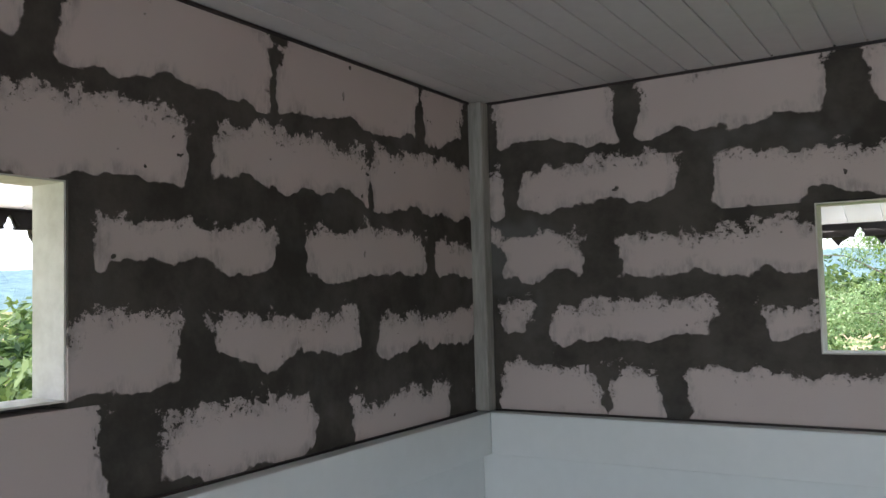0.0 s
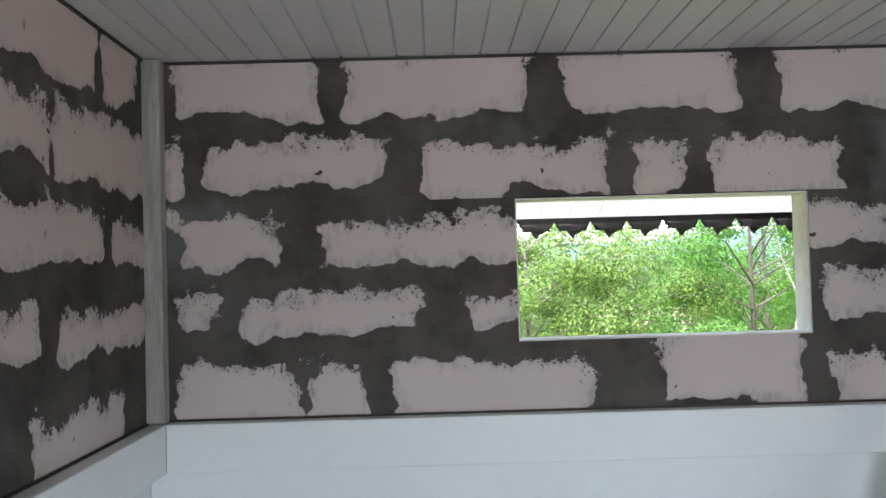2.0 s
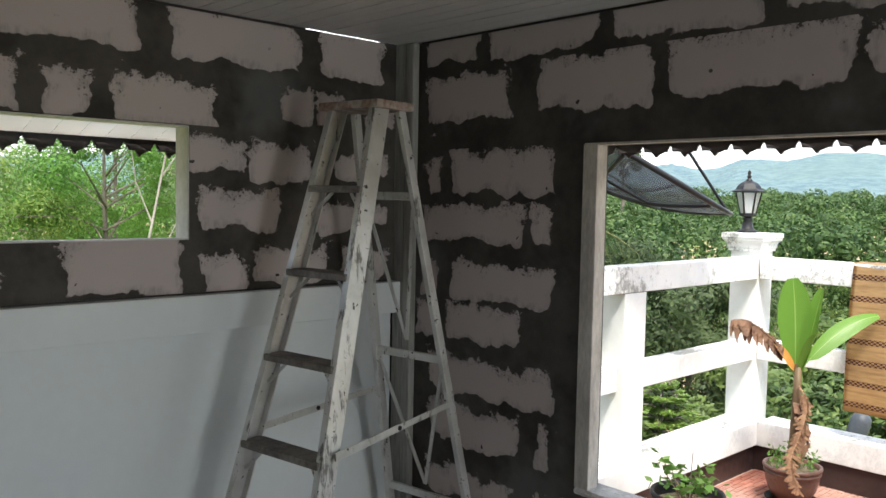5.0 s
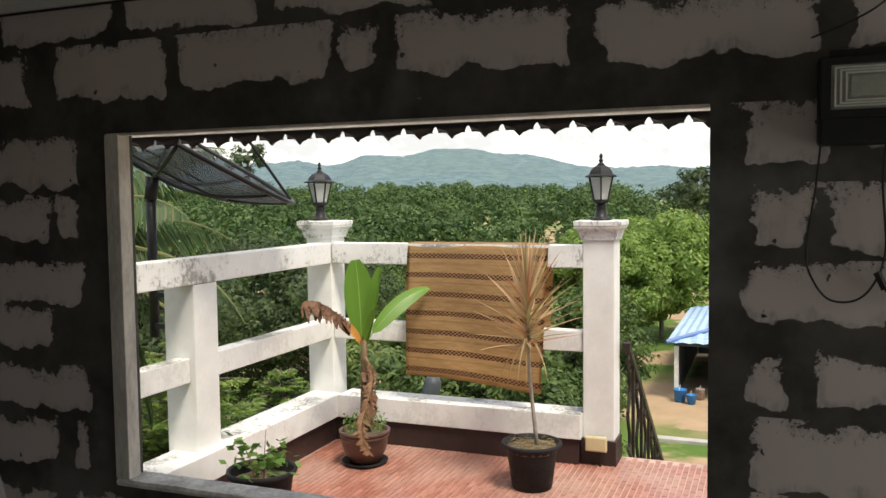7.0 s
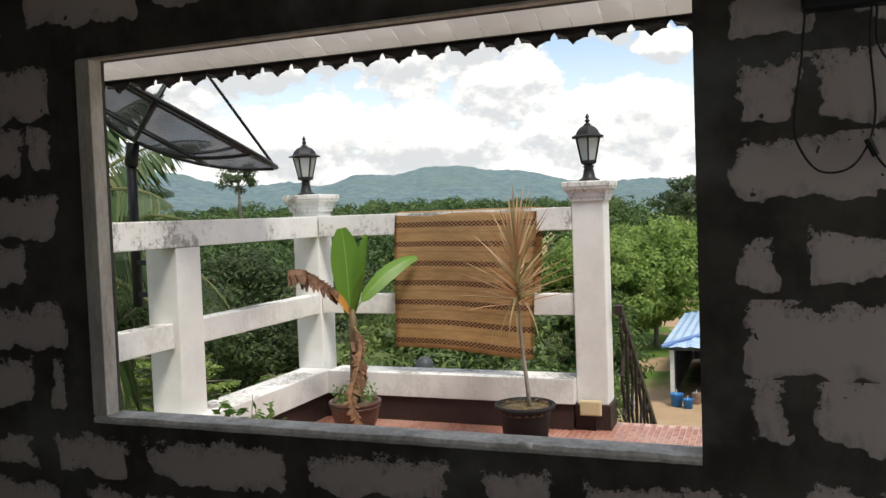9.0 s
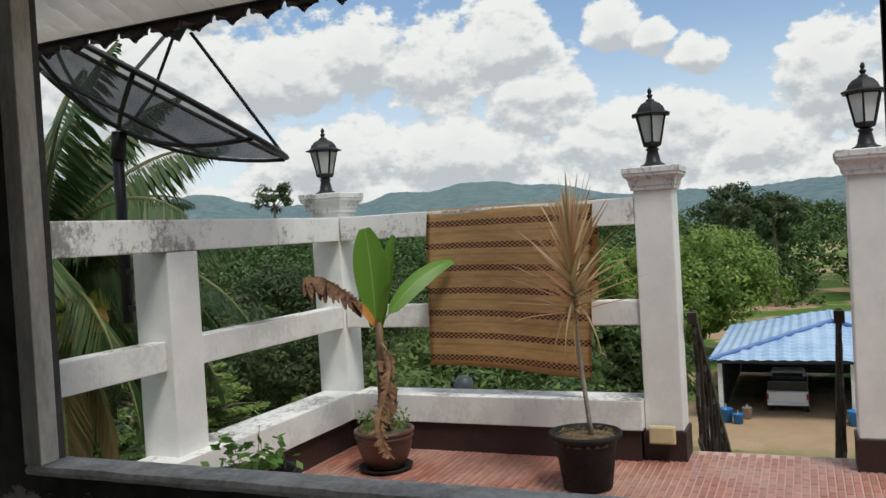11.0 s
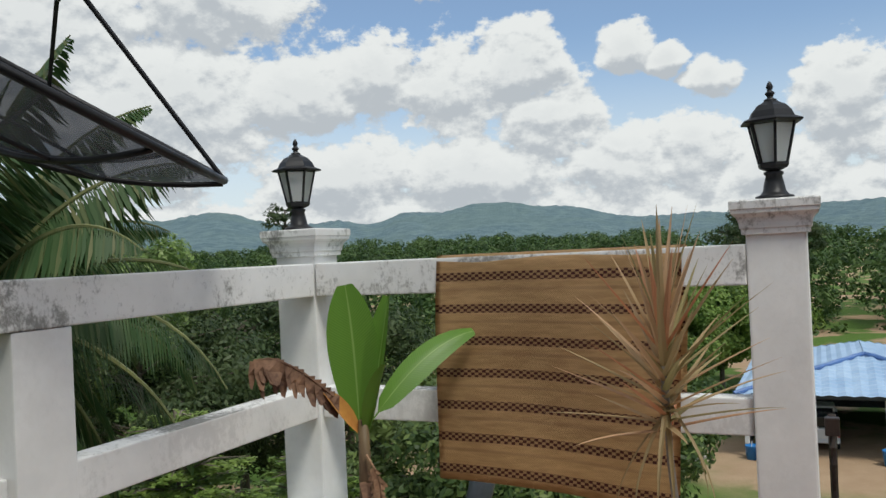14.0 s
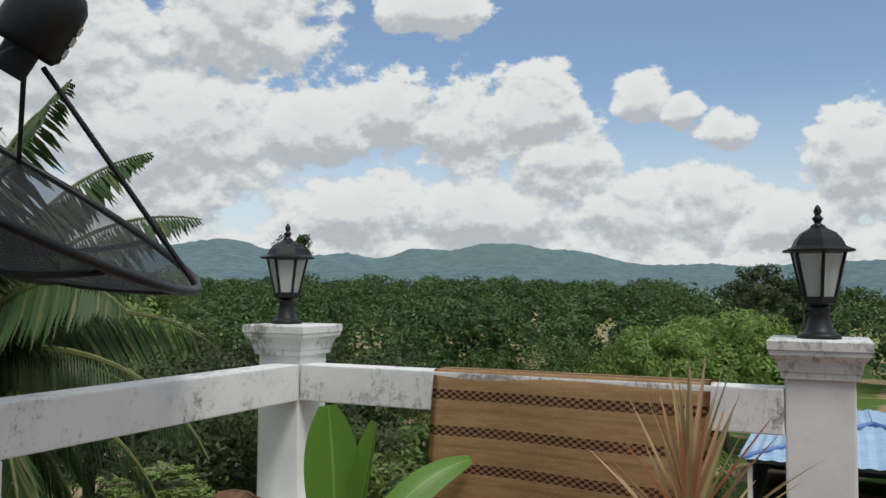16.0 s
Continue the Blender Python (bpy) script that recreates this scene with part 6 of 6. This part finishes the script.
low_lantern = copy_thing(first_lantern, pose(19.9, 5.05, -3.6))
gate_pillar = thing("gate_pillar", (19.9, 5.05, ground_z(19.9, 5.05) - 0.05), "white gate pillar below the terrace", "pillar")
part("shaft", box(-0.15, 0.15, -0.15, 0.15, 0, -3.6 - ground_z(19.9, 5.05) - 0.03, 0.01), M_MASONRY, gate_pillar)
part("cap", box(-0.2, 0.2, -0.2, 0.2, -3.6 - ground_z(19.9, 5.05) - 0.03, -3.6 - ground_z(19.9, 5.05) + 0.05, 0.01), M_MASONRY, gate_pillar)


def slab_stack(x, y):
    p = thing("concrete_slab_stack", (x, y, ground_z(x, y) - 0.02), "stack of grey concrete slabs on the ground below the stair", "slabs")
    for k, (w, d, sh) in enumerate(((0.9, 0.7, 0.0), (0.8, 0.6, 0.06), (0.85, 0.62, -0.05), (0.6, 0.5, 0.1))):
        part("slab", box(-d / 2 + sh, d / 2 + sh, -w / 2 - sh, w / 2 - sh, 0.15 * k, 0.15 * k + 0.135, 0.012), M_CONCRETE, p)
    return p


slab_stack(35.8, 5.1)


# ---- blocks of the three walls ----
def block_mesh(axis, plane, out, u0, u1, z0, z1, patch):
    """A block whose front lies in the plane; the patch is its bare part."""
    back = plane + out * T_BLOCK
    co = []
    for d in (plane, back):
        for u, z in ((u0, z0), (u1, z0), (u1, z1), (u0, z1)):
            co.append((d, u, z) if axis == "x" else (u, d, z))
    faces = [(0, 1, 2, 3), (7, 6, 5, 4), (0, 4, 5, 1), (1, 5, 6, 2), (2, 6, 7, 3), (3, 7, 4, 0)]
    me = bpy.data.meshes.new("block")
    me.from_pydata(co, [], faces)
    cu, cz = (patch[0] + patch[1]) / 2, (patch[2] + patch[3]) / 2
    hu, hz = (patch[1] - patch[0]) / 2, (patch[3] - patch[2]) / 2
    a, b = me.uv_layers.new(name="patch"), me.uv_layers.new(name="half")
    for lp in me.loops:
        v = me.vertices[lp.vertex_index].co
        u = v[1] if axis == "x" else v[0]
        a.data[lp.index].uv = (u - cu, v[2] - cz)
        b.data[lp.index].uv = (hu, hz)
    me.materials.append(M_BLOCK)
    return me


def course(wall, axis, plane, out, z0, z1, runs):
    """Blocks of one course. A run is (start, end, bare patches); joints fall midway between the patches."""
    for ua, ub, patches in runs:
        ps = sorted(patches)
        cuts = [ua] + [(p[1] + q[0]) / 2 for p, q in zip(ps, ps[1:])] + [ub]
        for p, c0, c1 in zip(ps, cuts, cuts[1:]):
            if c1 - c0 > 0.012:
                ob = new("block", block_mesh(axis, plane, out, c0, c1, z0, z1, p))
                ob.parent = wall


def plain_run(ua, ub, z0, z1, seed, shift=0.0):
    """Regular blocks with patches of ordinary size where the wall is seldom seen."""
    g = random.Random(seed)
    ps, u = [], ua - shift
    while u < ub:
        a, b = max(ua, u) + g.uniform(0.03, 0.06), min(ub, u + 0.6) - g.uniform(0.03, 0.06)
        if b - a > 0.05:
            ps.append((a, b, z0 + g.uniform(0.02, 0.05), z1 - g.uniform(0.02, 0.05)))
        u += 0.61
    return (ua, ub, ps or [(ua + 0.01, ub - 0.01, z0 + 0.04, z1 - 0.04)])


N = (wall_north, "y", YN, 1)
NA, NB = XW + 0.04, XE - 0.028
course(*N, 2.19, 2.40, [(NA, 1.02, [(-1.24, -0.81, 2.215, 2.42), (-0.765, -0.235, 2.215, 2.42), (-0.13, 0.365, 2.215, 2.42), (0.475, 1.0, 2.215, 2.42)])])
course(*N, 2.19, 2.3873, [(1.02, NB, [(1.09, 1.42, 2.22, 2.42)])])
course(*N, 1.985, 2.19, [(NA, NB, [(-1.245, -1.205, 2.01, 2.19), (-1.165, -0.625, 2.02, 2.165), (-0.545, -0.02, 1.993, 2.135), (0.07, 0.208, 1.975, 2.142), (0.278, 0.665, 1.965, 2.15), (0.9, 1.055, 2.015, 2.155), (1.08, 1.22, 2.02, 2.16), (1.31, 1.47, 2.03, 2.11)])])
course(*N, 1.78, 1.985, [(NA, WIN_N[0], [(-1.23, -0.935, 1.81, 1.955), (-0.825, -0.24, 1.80, 1.935)]), (WIN_N[1], NB, [(0.50, 0.765, 1.82, 1.95), (0.785, 1.06, 1.79, 1.95), (1.18, 1.45, 1.81, 1.92)])])
course(*N, 1.582, 1.78, [(NA, WIN_N[0], [(-1.24, -1.12, 1.61, 1.735), (-1.045, -0.55, 1.615, 1.735), (-0.42, -0.26, 1.605, 1.715)]), (WIN_N[1], NB, [(0.58, 0.9, 1.61, 1.76), (1.07, 1.45, 1.61, 1.72)])])
course(*N, 1.388, 1.582, [(NA, NB, [(-1.235, -0.88, 1.36, 1.545), (-0.87, -0.70, 1.37, 1.545), (-0.625, -0.08, 1.35, 1.545), (0.11, 0.52, 1.385, 1.64), (0.60, 0.77, 1.37, 1.52), (0.81, 1.13, 1.40, 1.54), (1.21, 1.46, 1.39, 1.53)])])

W = (wall_west, "x", XW, -1)
WA = YN - 0.045
course(*W, 2.19, 2.384, [(-0.6, WA, [(-0.5, 0.3, 2.22, 2.42), (0.36, 0.87, 2.21, 2.42), (0.955, 1.465, 2.20, 2.42), (1.525, 2.10, 2.215, 2.42), (2.135, 2.38, 2.22, 2.42)]), plain_run(YS, -0.6, 2.19, 2.384, 3)])
course(*W, 1.985, 2.19, [(-0.6, WA, [(-0.5, 0.1, 2.02, 2.16), (0.2, 0.6, 1.96, 2.15), (0.68, 1.235, 1.99, 2.15), (1.30, 1.845, 2.02, 2.16), (1.885, 2.42, 2.0, 2.175)]), plain_run(YS, -0.6, 1.985, 2.19, 4, 0.3)])
course(*W, 1.78, 1.985, [(WIN_W[1], WA, [(1.02, 1.50, 1.825, 1.94), (1.58, 2.145, 1.82, 1.95), (2.18, 2.42, 1.82, 1.925)]), plain_run(YS, WIN_W[0], 1.78, 1.985, 5)])
course(*W, 1.582, 1.78, [(WIN_W[1], WA, [(0.95, 1.22, 1.60, 1.76), (1.29, 1.81, 1.625, 1.725), (1.88, 2.42, 1.61, 1.71)]), plain_run(YS, WIN_W[0], 1.582, 1.78, 6, 0.3)])
course(*W, 1.388, 1.582, [(0.2, WA, [(0.3, 0.75, 1.42, 1.62), (0.78, 1.04, 1.36, 1.64), (1.17, 1.61, 1.40, 1.545), (1.77, 2.25, 1.37, 1.50), (2.36, 2.44, 1.44, 1.47)]), plain_run(YS, 0.2, 1.388, 1.582, 7)])

E = (wall_east, "x", XE, 1)
EB = YN - 0.062
y0, y1, z0, z1 = OPEN_E
course(*E, 2.255, 2.384, [(-1.0, EB, [(-0.95, -0.4, 2.28, 2.42), (-0.33, 0.2, 2.28, 2.42), (0.27, 0.80, 2.28, 2.42), (0.86, 1.39, 2.275, 2.42), (1.43, 1.95, 2.27, 2.42), (1.99, 2.30, 2.285, 2.42)]), plain_run(YS, -1.0, 2.255, 2.384, 8)])
course(*E, 2.035, 2.255, [(-1.4, EB, [(-1.3, -0.83, 2.06, 2.22), (-0.77, -0.23, 2.055, 2.215), (-0.14, 0.37, 2.075, 2.235), (0.42, 0.55, 2.085, 2.235), (0.605, 1.165, 2.075, 2.265), (1.215, 1.69, 2.06, 2.255), (1.82, 2.29, 2.055, 2.235)]), plain_run(YS, -1.4, 2.035, 2.255, 9)])
course(*E, 1.944, 2.035, [(YS, EB, [(-1.9, -1.2, 1.99, 1.992), (0.3, 0.31, 2.0, 2.001), (2.2, 2.3, 2.0, 2.001)])])
course(*E, 1.74, 1.944, [(y1, EB, [(1.595, 2.14, 1.765, 1.935), (2.19, 2.27, 1.77, 1.91)]), (-1.1, y0, [(-1.05, -0.85, 1.80, 1.95), (-0.79, -0.60, 1.795, 1.955)]), plain_run(YS, -1.1, 1.74, 1.975, 10)])
course(*E, 1.545, 1.74, [(y1, EB, [(1.62, 1.70, 1.58, 1.72), (1.75, 2.30, 1.57, 1.72)]), (-1.4, y0, [(-1.34, -0.78, 1.57, 1.735), (-0.75, -0.62, 1.57, 1.725)]), plain_run(YS, -1.4, 1.545, 1.74, 11)])
course(*E, 1.335, 1.545, [(y1, EB, [(1.60, 2.14, 1.345, 1.495), (2.2, 2.3, 1.36, 1.5)]), (-1.2, y0, [(-1.15, -0.605, 1.39, 1.54)]), plain_run(YS, -1.2, 1.335, 1.545, 12)])
course(*E, 1.14, 1.335, [(y1, EB, [(1.76, 2.15, 1.17, 1.325), (2.2, 2.33, 1.18, 1.3)]), (-1.3, y0, [(-1.25, -0.775, 1.18, 1.31), (-0.69, -0.605, 1.18, 1.29)]), plain_run(YS, -1.3, 1.14, 1.335, 13)])
course(*E, 0.94, 1.14, [(y1, EB, [(1.59, 2.26, 0.955, 1.11)]), (-1.2, y0, [(-1.15, -0.615, 0.955, 1.13)]), plain_run(YS, -1.2, 0.94, 1.14, 14)])
course(*E, 0.73, 0.94, [(y1, EB, [(1.60, 1.66, 0.76, 0.93), (1.75, 2.25, 0.75, 0.925)]), (-1.4, y0, [(-1.35, -0.79, 0.77, 0.935), (-0.72, -0.63, 0.78, 0.94)]), plain_run(YS, -1.4, 0.73, 0.94, 15)])
course(*E, 0.52, 0.73, [(-0.7, EB, [(-0.68, -0.2, 0.545, 0.64), (-0.09, 0.07, 0.55, 0.655), (0.2, 0.65, 0.54, 0.665), (0.74, 1.27, 0.525, 0.665), (1.35, 1.66, 0.53, 0.66), (1.76, 2.25, 0.53, 0.655)]), plain_run(YS, -0.7, 0.52, 0.73, 16)])
course(*E, 0.30, 0.52, [plain_run(YS, EB, 0.30, 0.52, 17, 0.3)])
course(*E, 0.0, 0.30, [plain_run(YS, EB, 0.0, 0.30, 18, 0.1)])


# ---- terrace tiles: short strips in rows ----
def strip_mesh():
    me = bpy.data.meshes.new("tile")
    a, b, h, c = 0.0565, 0.015, 0.004, 0.0015
    co = [(-a, -b, -h), (a, -b, -h), (a, b, -h), (-a, b, -h), (-a + c, -b + c, 0), (a - c, -b + c, 0), (a - c, b - c, 0), (-a + c, b - c, 0)]
    me.from_pydata(co, [], [(4, 5, 6, 7), (0, 1, 5, 4), (1, 2, 6, 5), (2, 3, 7, 6), (3, 0, 4, 7)])
    me.materials.append(M_TILE)
    return me


tile_me = strip_mesh()
base_co = np.array([tuple(v.co) for v in tile_me.vertices])
base_f = [tuple(p.vertices) for p in tile_me.polygons]
rest_v, rest_f = [], []
rng = random.Random(12)
rows_y = int((2.2 + 2.6) / 0.0365)
for j in range(rows_y):
    y = 2.19 - 0.0365 * j
    x = XE + 0.17 + (0.06 if j % 2 else 0.0)
    while x < TX1 - 0.06:
        m = pose(x, y, rng.uniform(-0.0008, 0.0008))
        if 3.55 < x < 4.38 and -0.25 < y < 1.0 and len(terrace.children) < 290:
            o = new("tile", tile_me)
            o.parent = terrace
            o.matrix_local = m
        else:
            n0 = len(rest_v)
            rest_v.extend(map(tuple, base_co + np.array(m.translation)))
            rest_f.extend(tuple(i + n0 for i in f) for f in base_f)
        x += 0.117
me = bpy.data.meshes.new("tiles")
me.from_pydata(rest_v, [], rest_f)
me.materials.append(M_TILE)
rest = new("tiles", me)
rest.parent = terrace
tagged(rest, "terracotta coloured strip tiles", kind="stuff")
